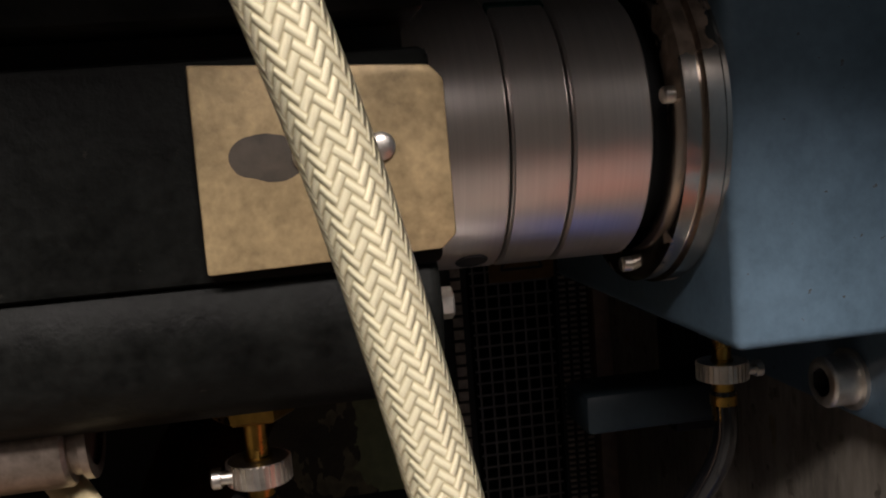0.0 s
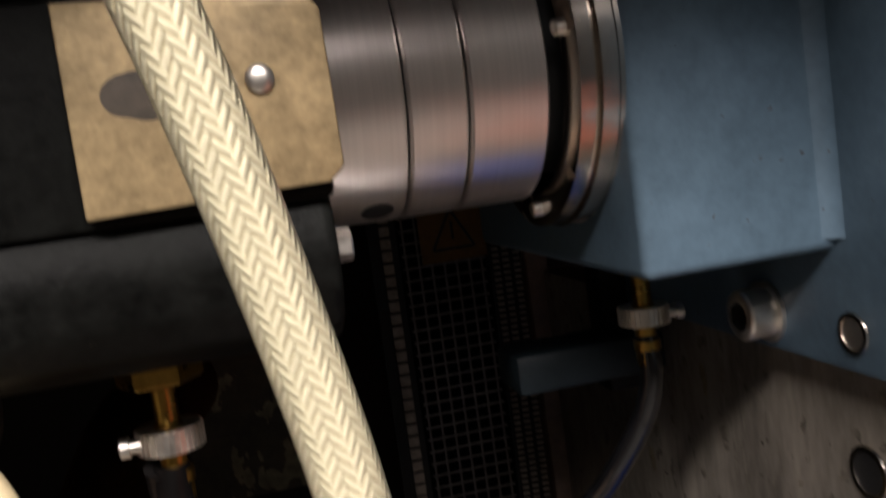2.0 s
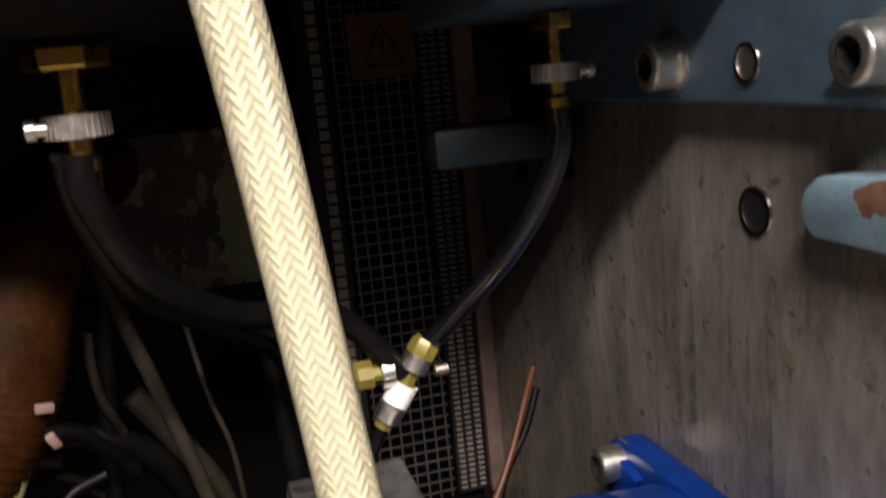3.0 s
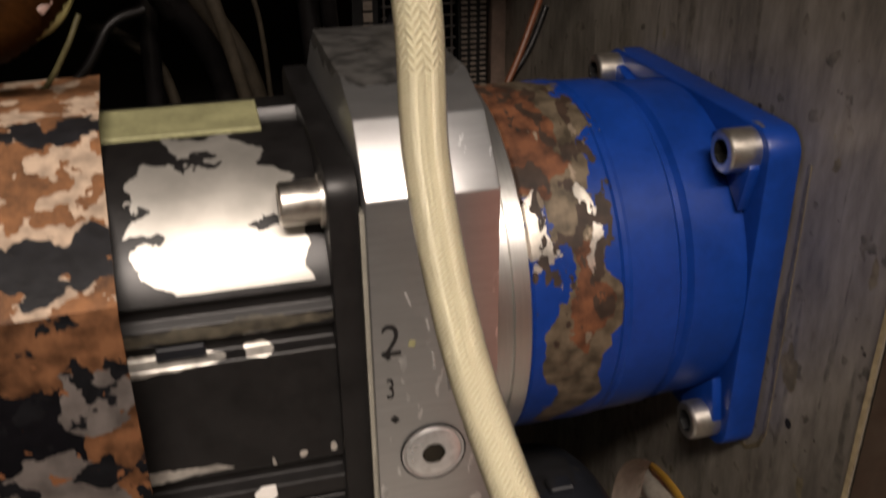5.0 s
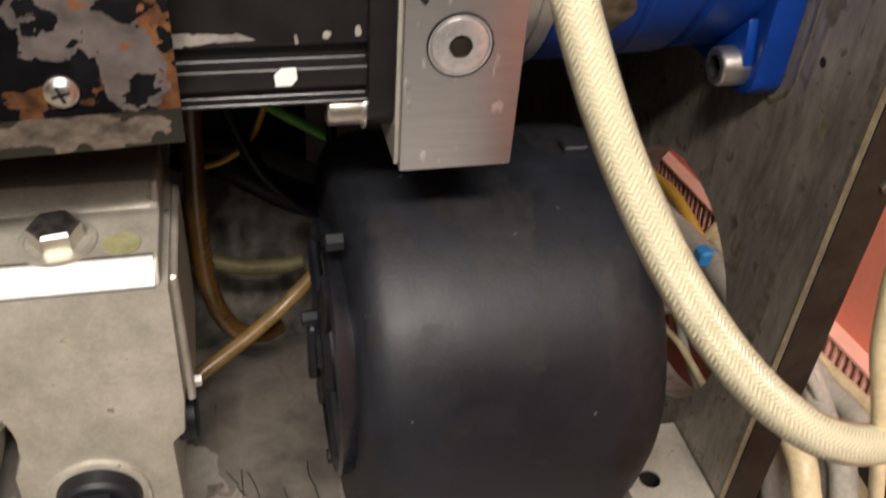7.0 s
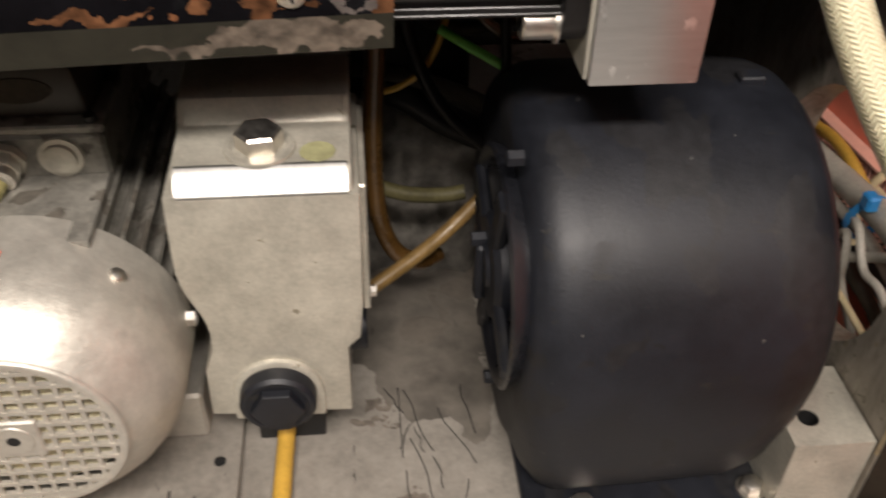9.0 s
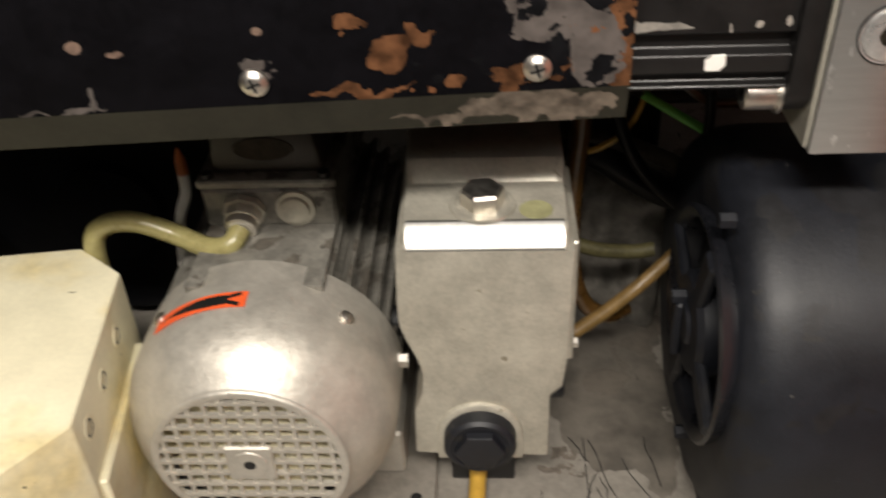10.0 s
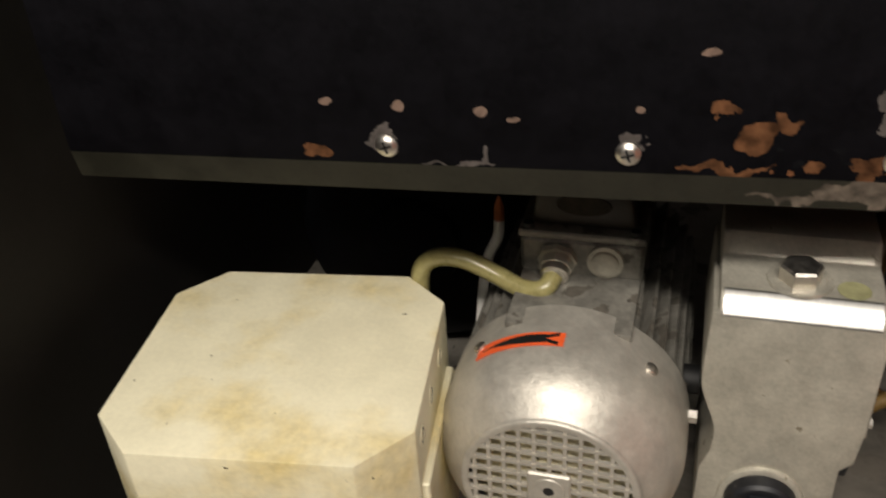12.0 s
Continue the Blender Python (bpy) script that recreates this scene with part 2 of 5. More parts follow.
# Rusty orange taken down to include the shadow below the casting.
M["corr"] = mat("shaded_rusty_orange_hose", (0.03, 0.0105, 0.0018), 0.6, 0.0, 0.45, 50, spec=0.08)
M["meshmetal"] = mat("dusty_wire_mesh", (0.17, 0.15, 0.14), 0.45, 0.7, 0.3, 120)
M["tabmetal"] = mat("dusty_perforated_strip", (0.36, 0.3, 0.25), 0.5, 0.4, 0.3, 160)
M["tan"] = mat("tan_wood_batten", (0.2, 0.14, 0.11), 0.6, 0.0, 0.25, 60)
M["tag"] = mat("grubby_amber_label", (0.17, 0.08, 0.015), 0.6, 0.0, 0.3, 90)
M["pinktag"] = mat("pale_pink_wire_ferrule", (0.28, 0.18, 0.15), 0.5, 0.0, 0.2, 60)
M["label"] = mat("pale_yellow_label", (0.33, 0.32, 0.17), 0.5, 0.2, 0.25, 60)
M["sticker"] = mat("orange_red_sticker", (0.85, 0.12, 0.03), 0.5, 0.0, 0.08, 50)
M["inkghost"] = mat("faded_grey_ink", (0.27, 0.265, 0.26), 0.45, 0.6)
M["alubright"] = mat("bright_scratched_aluminium", (0.85, 0.84, 0.82), 0.3, 0.8)
M["ink"] = mat("black_marker_ink", (0.01, 0.01, 0.01), 0.5)
M["white"] = mat("white_paint_dab", (0.85, 0.83, 0.78), 0.5, 0.0, 0.06, 60)
M["chip"] = mat("chipped_pale_green_paint", (0.045, 0.038, 0.025), 0.6, 0.0, 0.5, 60, 0.3, 300)
layer(M["chip"], speckle(M["chip"], 60, 0.55, 8, (1.4, 1, 0.8)), (0.17, 0.15, 0.09), 0.6)
layer(M["chip"], blobs(M["chip"], wobbled(M["chip"], 60, 0.012, 6), [(0.05, 0.54, 0.51, 0.019, 0.05, 0.036)]), (0.22, 0.25, 0.13), 0.6, 0.0, 0.12)
# Black for the darkness behind the mesh guard.
M["screenshade"] = mat("screen_shade_black", (0.004, 0.004, 0.0042), 0.8, 0.0, 0.4, 30, spec=0.05)
M["comb"] = mat("grey_brown_duct_plastic", (0.05, 0.04, 0.035), 0.5)
M["foil"] = mat("crumpled_grey_film", (0.12, 0.112, 0.098), 0.4, 0.2, 0.6, 40, 0.8, 90)
M["lugred"] = mat("dull_blue_lug", (0.2, 0.3, 0.36), 0.45, 0.0, 0.15, 50)
layer(M["lugred"], blobs(M["lugred"], wobbled(M["lugred"], 120, 0.008), [(0.2, 0.2, 0.548, 0.009, 0.009, 0.007)]), (0.16, 0.08, 0.05), 0.6)

# blue paint flaked to rust and primer beside the aluminium ring
w = wobbled(M["blue"], 30, 0.034, 9)
layer(M["blue"], blobs(M["blue"], w, [(0.113, 0.25, 0.42, 0.026, 0.08, 0.045), (0.126, 0.22, 0.33, 0.012, 0.06, 0.06), (0.118, 0.33, 0.43, 0.03, 0.08, 0.03)]), (0.095, 0.074, 0.05), 0.5, 0.3, 0.5)
w = wobbled(M["blue"], 60, 0.02, 6)
layer(M["blue"], blobs(M["blue"], w, [(0.112, 0.27, 0.41, 0.012, 0.05, 0.03), (0.128, 0.23, 0.35, 0.006, 0.06, 0.025)]), (0.085, 0.032, 0.014), 0.7, 0.0, 0.6)
layer(M["blue"], blobs(M["blue"], wobbled(M["blue"], 70, 0.018, 6), [(0.107, 0.225, 0.375, 0.006, 0.04, 0.014), (0.131, 0.225, 0.378, 0.004, 0.04, 0.014)]), (0.75, 0.7, 0.62), 0.3, 0.9)
m = M["blue"]
zone = blobs(m, wobbled(m, 30, 0.03, 9), [(0.12, 0.26, 0.40, 0.022, 0.09, 0.07)])
layer(m, math_node(m.node_tree, "MULTIPLY", zone, speckle(m, 130, 0.54, 8, (1, 0.6, 0.6))), (0.03, 0.018, 0.012), 0.6, 0.0, 0.4)
layer(m, math_node(m.node_tree, "MULTIPLY", zone, speckle(m, 110, 0.67, 8, (1.4, 0.6, 0.6))), (0.19, 0.15, 0.11), 0.5, 0.3, 0.4)
# cover: black paint, grey primer and rust where it has flaked
M["cover"] = mat("flaked_black_cover_paint", (0.003, 0.0028, 0.0038), 0.6, 0.0, 0.4, 40, 0.25, 300, spec=0.07)
w = wobbled(M["cover"], 60, 0.014, 9)
layer(M["cover"], blobs(M["cover"], w, [(-0.058, 0.2, 0.37, 0.03, 0.05, 0.014), (-0.048, 0.2, 0.325, 0.014, 0.05, 0.05), (-0.138, 0.2, 0.304, 0.008, 0.05, 0.007), (-0.128, 0.2, 0.311, 0.006, 0.05, 0.004), (-0.152, 0.2, 0.314, 0.0035, 0.05, 0.003), (-0.112, 0.2, 0.288, 0.006, 0.05, 0.005), (-0.15, 0.2, 0.2865, 0.022, 0.05, 0.0025), (-0.08, 0.2, 0.292, 0.016, 0.05, 0.006), (-0.338, 0.19, 0.291, 0.008, 0.05, 0.003), (-0.055, 0.3, 0.384, 0.055, 0.2, 0.02), (-0.11, 0.3, 0.384, 0.03, 0.1, 0.01)]), (0.095, 0.043, 0.02), 0.75, 0.0, 0.6, 120)
w = wobbled(M["cover"], 80, 0.012, 9)
layer(M["cover"], blobs(M["cover"], w, [(-0.073, 0.2, 0.317, 0.017, 0.05, 0.014), (-0.055, 0.2, 0.30, 0.011, 0.05, 0.017), (-0.052, 0.2, 0.352, 0.011, 0.05, 0.014), (-0.07, 0.2, 0.276, 0.04, 0.05, 0.004), (-0.305, 0.19, 0.2955, 0.0065, 0.05, 0.009), (-0.258, 0.19, 0.2885, 0.0025, 0.05, 0.005), (-0.283, 0.19, 0.2865, 0.006, 0.05, 0.0016), (-0.262, 0.19, 0.2865, 0.011, 0.05, 0.0016), (-0.19, 0.2, 0.301, 0.006, 0.05, 0.004), (-0.073, 0.25, 0.386, 0.02, 0.04, 0.01), (-0.05, 0.32, 0.386, 0.03, 0.05, 0.01)]), (0.085, 0.074, 0.068), 0.6, 0.0, 0.35, 90)
layer(M["cover"], blobs(M["cover"], wobbled(M["cover"], 90, 0.003, 4), [(-0.331, 0.19, 0.3155, 0.003, 0.05, 0.002), (-0.297, 0.19, 0.314, 0.003, 0.05, 0.0025), (-0.258, 0.19, 0.313, 0.0028, 0.05, 0.0028), (-0.243, 0.19, 0.309, 0.003, 0.05, 0.0015), (-0.187, 0.2, 0.3155, 0.002, 0.05, 0.0016), (-0.16, 0.2, 0.342, 0.004, 0.05, 0.0016), (-0.31, 0.19, 0.3755, 0.006, 0.05, 0.004), (-0.285, 0.19, 0.375, 0.006, 0.05, 0.003)]), (0.16, 0.11, 0.085), 0.6)
m = M["cover"]
zone = blobs(m, wobbled(m, 60, 0.014, 9), [(-0.06, 0.2, 0.33, 0.03, 0.05, 0.055), (-0.09, 0.2, 0.29, 0.045, 0.05, 0.012)])
layer(m, math_node(m.node_tree, "MULTIPLY", zone, speckle(m, 85, 0.57, 8)), (0.006, 0.006, 0.007), 0.5, 0.0, 0.3)
layer(m, math_node(m.node_tree, "MULTIPLY", zone, speckle(m, 150, 0.655, 8)), (0.1, 0.043, 0.02), 0.7, 0.0, 0.5)
M["covertop"] = mat("rusted_cover_top", (0.17, 0.075, 0.03), 0.75, 0.0, 0.6, 60, 0.6, 260)
layer(M["covertop"], speckle(M["covertop"], 70, 0.5, 8), (0.4, 0.3, 0.22), 0.7, 0.0, 0.3)
layer(M["covertop"], blobs(M["covertop"], wobbled(M["covertop"], 60, 0.012, 9), [(-0.062, 0.225, 0.3935, 0.022, 0.05, 0.006), (-0.11, 0.225, 0.395, 0.022, 0.05, 0.005), (-0.07, 0.28, 0.4185, 0.06, 0.02, 0.003)]), (0.012, 0.012, 0.014), 0.45, 0.0, 0.3)
# Lip lighter and more olive than the cover's front.
M["lip"] = mat("olive_grey_lip_paint", (0.02, 0.019, 0.013), 0.5, 0.0, 0.3, 40, 0.2, 300, spec=0.3)
layer(M["lip"], blobs(M["lip"], wobbled(M["lip"], 70, 0.014, 9), [(-0.075, 0.2, 0.276, 0.035, 0.05, 0.007), (-0.12, 0.2, 0.272, 0.02, 0.05, 0.002)]), (0.11, 0.09, 0.07), 0.6, 0.0, 0.5)
# servo body: anodising worn through to bare metal on the upper face
M["servo"] = mat("black_anodised_motor_body", (0.014, 0.013, 0.013), 0.36, 0.3, 0.3, 60, 0.1, 400)
m = M["servo"]
sep = m.node_tree.nodes.new("ShaderNodeSeparateXYZ")
m.node_tree.links.new(m.node_tree.nodes.new("ShaderNodeTexCoord").outputs["Object"], sep.inputs[0])
upper = math_node(m.node_tree, "GREATER_THAN", sep.outputs[2], 0.3742)
bare = blobs(m, wobbled(m, 75, 0.011, 9), [(-0.01, 0.25, 0.392, 0.031, 0.05, 0.02), (-0.004, 0.245, 0.382, 0.028, 0.05, 0.02), (-0.012, 0.25, 0.403, 0.026, 0.05, 0.012)])
layer(m, math_node(m.node_tree, "MULTIPLY", bare, upper), (0.5, 0.48, 0.44), 0.45, 0.7, 0.14, 60)
layer(m, blobs(m, wobbled(m, 120, 0.005, 6), [(0.008, 0.25, 0.393, 0.007, 0.03, 0.0015), (-0.034, 0.25, 0.3905, 0.008, 0.03, 0.0016), (-0.036, 0.25, 0.398, 0.006, 0.03, 0.001), (-0.014, 0.25, 0.4085, 0.012, 0.03, 0.0012)]), (0.014, 0.013, 0.013), 0.4, 0.2)
layer(M["servo"], blobs(M["servo"], wobbled(M["servo"], 90, 0.0035, 6), [(-0.008, 0.232, 0.3595, 0.04, 0.02, 0.0028), (-0.046, 0.232, 0.3585, 0.014, 0.02, 0.0026)]), (0.06, 0.052, 0.036), 0.6, 0.1, 0.5)
layer(M["servo"], blobs(M["servo"], wobbled(M["servo"], 140, 0.0022, 6), [(-0.036, 0.228, 0.3478, 0.026, 0.01, 0.0026), (-0.05, 0.228, 0.346, 0.012, 0.01, 0.0024), (0.0, 0.228, 0.3482, 0.006, 0.01, 0.0022), (-0.035, 0.228, 0.3, 0.021, 0.01, 0.0021), (-0.045, 0.228, 0.2988, 0.006, 0.01, 0.0028), (0.0015, 0.228, 0.2985, 0.0008, 0.01, 0.0026), (0.0125, 0.228, 0.3, 0.0018, 0.01, 0.0018), (0.0245, 0.228, 0.301, 0.0012, 0.01, 0.0022)]), (0.6, 0.57, 0.52), 0.4, 0.7)


def braid_material():
    """Woven herringbone of cream yarns under clear plastic, along the tube's own coordinates."""
    m = bpy.data.materials.new("braided_clear_hose")
    m.use_nodes = True
    nt = m.node_tree
    b = nt.nodes["Principled BSDF"]
    uv = nt.nodes.new("ShaderNodeTexCoord").outputs["UV"]
    sp = nt.nodes.new("ShaderNodeSeparateXYZ")
    nt.links.new(uv, sp.inputs[0])
    u = math_node(nt, "MULTIPLY", sp.outputs[0], 16.0)
    # open weave along the hanging stretch, drawn finer where the hose bends away
    run = sp.outputs[1]
    v = math_node(nt, "ADD", math_node(nt, "MULTIPLY", math_node(nt, "MINIMUM", run, 0.33), 1 / 0.0025), math_node(nt, "MULTIPLY", math_node(nt, "MAXIMUM", math_node(nt, "SUBTRACT", run, 0.33), 0.0), 1 / 0.0016))
    a, c = math_node(nt, "ADD", u, v), math_node(nt, "SUBTRACT", u, v)

    def ridge(x):
        return math_node(nt, "ABSOLUTE", math_node(nt, "SINE", math_node(nt, "MULTIPLY", x, math.pi)))
    ra, rc = ridge(a), ridge(c)
    # two-over-two twill: which yarn lies on top
    q = math_node(nt, "ADD", math_node(nt, "FLOOR", a), math_node(nt, "FLOOR", c))
    top = math_node(nt, "GREATER_THAN", math_node(nt, "FLOORED_MODULO", q, 4.0), 1.5)
    h = math_node(nt, "ADD", math_node(nt, "MULTIPLY", top, ra), math_node(nt, "MULTIPLY", math_node(nt, "SUBTRACT", 1.0, top), math_node(nt, "MULTIPLY", rc, 0.85)))
    ramp = nt.nodes.new("ShaderNodeValToRGB")
    e = ramp.color_ramp.elements
    e[0].position, e[0].color = 0.12, (0.28, 0.25, 0.165, 1)
    e[1].position, e[1].color = 0.72, (0.47, 0.45, 0.355, 1)
    nt.links.new(h, ramp.inputs[0])
    nt.links.new(ramp.outputs[0], b.inputs["Base Color"])
    b.inputs["Roughness"].default_value = 0.3
    b.inputs["Coat Weight"].default_value = 0.2
    b.inputs["Coat Roughness"].default_value = 0.22
    b.inputs["Subsurface Weight"].default_value = 0.0
    bp = nt.nodes.new("ShaderNodeBump")
    bp.inputs["Strength"].default_value, bp.inputs["Distance"].default_value = 0.55, 0.0006
    nt.links.new(h, bp.inputs["Height"])
    nt.links.new(bp.outputs[0], b.inputs["Normal"])
    return m


M["braid"] = braid_material()
M["sheath"] = bpy.data.materials.new("clear_amber_plastic")
M["sheath"].use_nodes = True
b = M["sheath"].node_tree.nodes["Principled BSDF"]
b.inputs["Base Color"].default_value = (0.92, 0.89, 0.75, 1)
b.inputs["Transmission Weight"].default_value, b.inputs["IOR"].default_value, b.inputs["Roughness"].default_value = 1.0, 1.22, 0.12

# ---- shaping helpers ----


def part(name, bm, material, parent=None, label="", sharp=32):
    bmesh.ops.remove_doubles(bm, verts=bm.verts, dist=1e-6)
    bmesh.ops.recalc_face_normals(bm, faces=bm.faces)
    for f in bm.faces:
        f.smooth = True
    lim = radians(sharp)
    for e in bm.edges:
        e.smooth = len(e.link_faces) == 2 and e.calc_face_angle(0) < lim
    me = bpy.data.meshes.new(name)
    bm.to_mesh(me)
    bm.free()
    me.materials.append(material)
    ob = new(name, me)
    if parent:
        ob.parent = parent
    if label:
        ob["label"] = label
    return ob


def thing(name, label, category, group="", kind=""):
    return tagged(new(name), label, category, group, kind)


def solo(name, bm, material, label, category, group="", kind="", sharp=32):
    return tagged(part(name, bm, material, None, "", sharp), label, category, group, kind)


def block(x0, x1, y0, y1, z0, z1, bevel=0.0, seg=2):
    bm = bmesh.new()
    bmesh.ops.create_cube(bm, size=1, matrix=Matrix.LocRotScale(((x0 + x1) / 2, (y0 + y1) / 2, (z0 + z1) / 2), None, (abs(x1 - x0), abs(y1 - y0), abs(z1 - z0))))
    if bevel:
        bmesh.ops.bevel(bm, geom=bm.edges[:], offset=bevel, segments=seg, affect="EDGES", profile=0.5)
    return bm


AX = {"x": Matrix.Rotation(radians(90), 4, "Y"), "y": Matrix.Rotation(radians(-90), 4, "X"), "z": Matrix.Identity(4), "-x": Matrix.Rotation(radians(-90), 4, "Y"), "-y": Matrix.Rotation(radians(90), 4, "X")}


def lathe(base, axis, profile, n=48, m=None):
    """Turns (distance along the axis, radius) about the axis through base."""
    bm = bmesh.new()
    mm = Matrix.Translation(base) @ (m if m is not None else AX[axis])
    rings = []
    for h, r in profile:
        if r < 1e-6:
            rings.append([bm.verts.new(mm @ Vector((0, 0, h)))])
        else:
            rings.append([bm.verts.new(mm @ Vector((r * math.cos(2 * math.pi * i / n), r * math.sin(2 * math.pi * i / n), h))) for i in range(n)])
    for p, q in zip(rings, rings[1:]):
        for i in range(n):
            j = (i + 1) % n
            if len(p) == 1 and len(q) == 1:
                continue
            if len(p) == 1:
                bm.faces.new((p[0], q[i], q[j]))
            elif len(q) == 1:
                bm.faces.new((p[i], p[j], q[0]))
            else:
                bm.faces.new((p[i], p[j], q[j], q[i]))
    return bm


def join(*bms):
    out = bmesh.new()
    for b in bms:
        me = bpy.data.meshes.new("tmp")
        b.to_mesh(me)
        b.free()
        out.from_mesh(me)
        bpy.data.meshes.remove(me)
    return out


def prism(points, axis, a, b, bevel=0.0, seg=2):
    """Extrudes an outline along an axis from a to b. axis y: points are (x, z); axis x: (y, z); axis z: (x, y)."""
    bm = bmesh.new()

    def at(p, d):
        return {"y": (p[0], d, p[1]), "x": (d, p[0], p[1]), "z": (p[0], p[1], d)}[axis]
    lo = [bm.verts.new(at(p, a)) for p in points]
    hi = [bm.verts.new(at(p, b)) for p in points]
    bm.faces.new(lo)
    bm.faces.new(hi)
    n = len(points)
    for i in range(n):
        bm.faces.new((lo[i], lo[(i + 1) % n], hi[(i + 1) % n], hi[i]))
    bmesh.ops.recalc_face_normals(bm, faces=bm.faces)
    if bevel:
        ed = [e for e in bm.edges if e.calc_face_angle(0) > radians(25)]
        bmesh.ops.bevel(bm, geom=ed, offset=bevel, segments=seg, affect="EDGES", profile=0.5)
    return bm


def spline(points, step=8):
    """Smooth way through the points."""
    p = [Vector(q) for q in points]
    p = [2 * p[0] - p[1]] + p + [2 * p[-1] - p[-2]]
    out = []
    for i in range(1, len(p) - 2):
        for k in range(step):
            t = k / step
            a, b, c, d = p[i - 1:i + 3]
            out.append(0.5 * (2 * b + (c - a) * t + (2 * a - 5 * b + 4 * c - d) * t * t + (3 * b - a - 3 * c + d) * t ** 3))
    out.append(p[-2])
    return out


def tube(points, r, n=12, step=8, uv=False, radius_at=None):
    way = spline(points, step)
    bm = bmesh.new()
    lay = bm.loops.layers.uv.new("UVMap") if uv else None
    up = Vector((0.13, 0.9, 0.3)).normalized()
    rings, dist, run = [], [], 0.0
    for i, p in enumerate(way):
        t = (way[min(i + 1, len(way) - 1)] - way[max(i - 1, 0)]).normalized()
        s = t.cross(up).normalized()
        up = s.cross(t).normalized()
        rr = radius_at(i / (len(way) - 1), run) if radius_at else r
        rings.append([bm.verts.new(p + rr * (math.cos(2 * math.pi * k / n) * s + math.sin(2 * math.pi * k / n) * up)) for k in range(n)])
        dist.append(run)
        if i + 1 < len(way):
            run += (way[i + 1] - p).length
    for i in range(len(rings) - 1):
        for k in range(n):
            j = (k + 1) % n
            f = bm.faces.new((rings[i][k], rings[i][j], rings[i + 1][j], rings[i + 1][k]))
            if uv:
                for lp, c in zip(f.loops, ((k / n, dist[i]), ((k + 1) / n, dist[i]), ((k + 1) / n, dist[i + 1]), (k / n, dist[i + 1]))):
                    lp[lay].uv = c
    bm.faces.new(rings[0])
    bm.faces.new(rings[-1])
    return bm


def cable(name, points, r, material, label, category="cable", group="", n=10):
    return solo(name, tube(points, r, n), material, label, category, group, sharp=50)


def cap_screw(base, axis, r, h, label, name="cap_screw", group="socket cap screws", washer=True):
    """Socket head cap screw: head with hexagon recess, standing h out from base."""
    t = thing(name, label, "screw", group)
    s = r / 0.009
    part("screw_head", lathe(base, axis, [(0, 0), (0, r * 0.97), (0.001 * s, r), (h - 0.0012 * s, r), (h - 0.0003 * s, r * 0.93), (h, r * 0.86), (h, r * 0.58)], 36), M["zinc"], t)
    part("hex_socket", lathe(base, axis, [(h, r * 0.585), (h * 0.45, r * 0.55), (h * 0.42, 0)], 6), M["dark"], t, "dark hexagon recess")
    if washer:
        part("washer", lathe(base, axis, [(0, r * 1.05), (0, r * 1.22), (0.0015 * s, r * 1.22), (0.0018 * s, r * 1.0)], 32), M["zinc"], t)
    return t


def pan_screw(base, m, r=0.0049):
    """Cross-recessed pan head screw."""
    t = thing("pan_head_screw", "zinc cross-recessed pan head screw in the black cover", "screw", "cover screws")
    part("screw_head", lathe(base, "z", [(0, r), (r * 0.35, r), (r * 0.55, r * 0.82), (r * 0.68, r * 0.5), (r * 0.7, 0)], 28, m), M["zinc"], t)
    part("flange", lathe(base, "z", [(0, r * 1.18), (0.0012, r * 1.15), (0.0016, r)], 28, m), M["zinc"], t)
    for a in (0.3, 0.3 + math.pi / 2):
        b = block(-r * 0.62, r * 0.62, -r * 0.11, r * 0.11, r * 0.62, r * 0.74)
        b.transform(Matrix.Translation(base) @ m @ Matrix.Rotation(a, 4, "Z"))
        part("cross_slot", b, M["dark"], t)
    return t


# ---- the place ----
Z0 = -0.013


def setting(name, bm, material, label, category="wall"):
    return solo(name, bm, material, label, category, kind="structure")


pan = setting("floor", block(-0.54, 0.212, -0.02, 0.78, Z0 - 0.01, Z0), M["floor"], "dirty grey painted machine floor pan with scratches", "floor")
rs = random.Random(5)
for i in range(11):
    x, y, a, ln = rs.uniform(-0.05, 0.005), rs.uniform(0.2, 0.29), rs.gauss(0.25, 0.25), rs.uniform(0.02, 0.06)
    way = [(x + math.sin(a) * ln * k / 4 + rs.uniform(-0.0012, 0.0012), y - math.cos(a) * ln * k / 4, Z0 + 0.0001) for k in range(5)]
    part("scratch", tube(way, 0.0004, 5, 3), M["ink"], pan)
setting("ground", block(-2.2, 2.2, -3.2, 1.4, -0.62, -0.6), M["room"], "plain grey workshop floor", "floor")
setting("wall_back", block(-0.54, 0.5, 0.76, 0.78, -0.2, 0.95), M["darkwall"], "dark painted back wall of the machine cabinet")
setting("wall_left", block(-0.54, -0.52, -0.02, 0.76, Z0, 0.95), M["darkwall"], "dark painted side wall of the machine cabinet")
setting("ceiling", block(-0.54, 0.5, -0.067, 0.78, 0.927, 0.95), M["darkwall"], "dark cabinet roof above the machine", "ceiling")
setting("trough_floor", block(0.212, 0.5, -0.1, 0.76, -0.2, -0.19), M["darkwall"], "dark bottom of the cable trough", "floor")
setting("wall_room_front", block(-2.2, 2.2, -3.2, -3.18, -0.6, 2.4), M["room"], "plain pale workshop wall")
setting("wall_room_west", block(-2.2, -2.18, -3.18, 1.4, -0.6, 2.4), M["room"], "plain pale workshop wall")
setting("wall_room_east", block(2.18, 2.2, -3.18, 1.4, -0.6, 2.4), M["room"], "plain pale workshop wall")
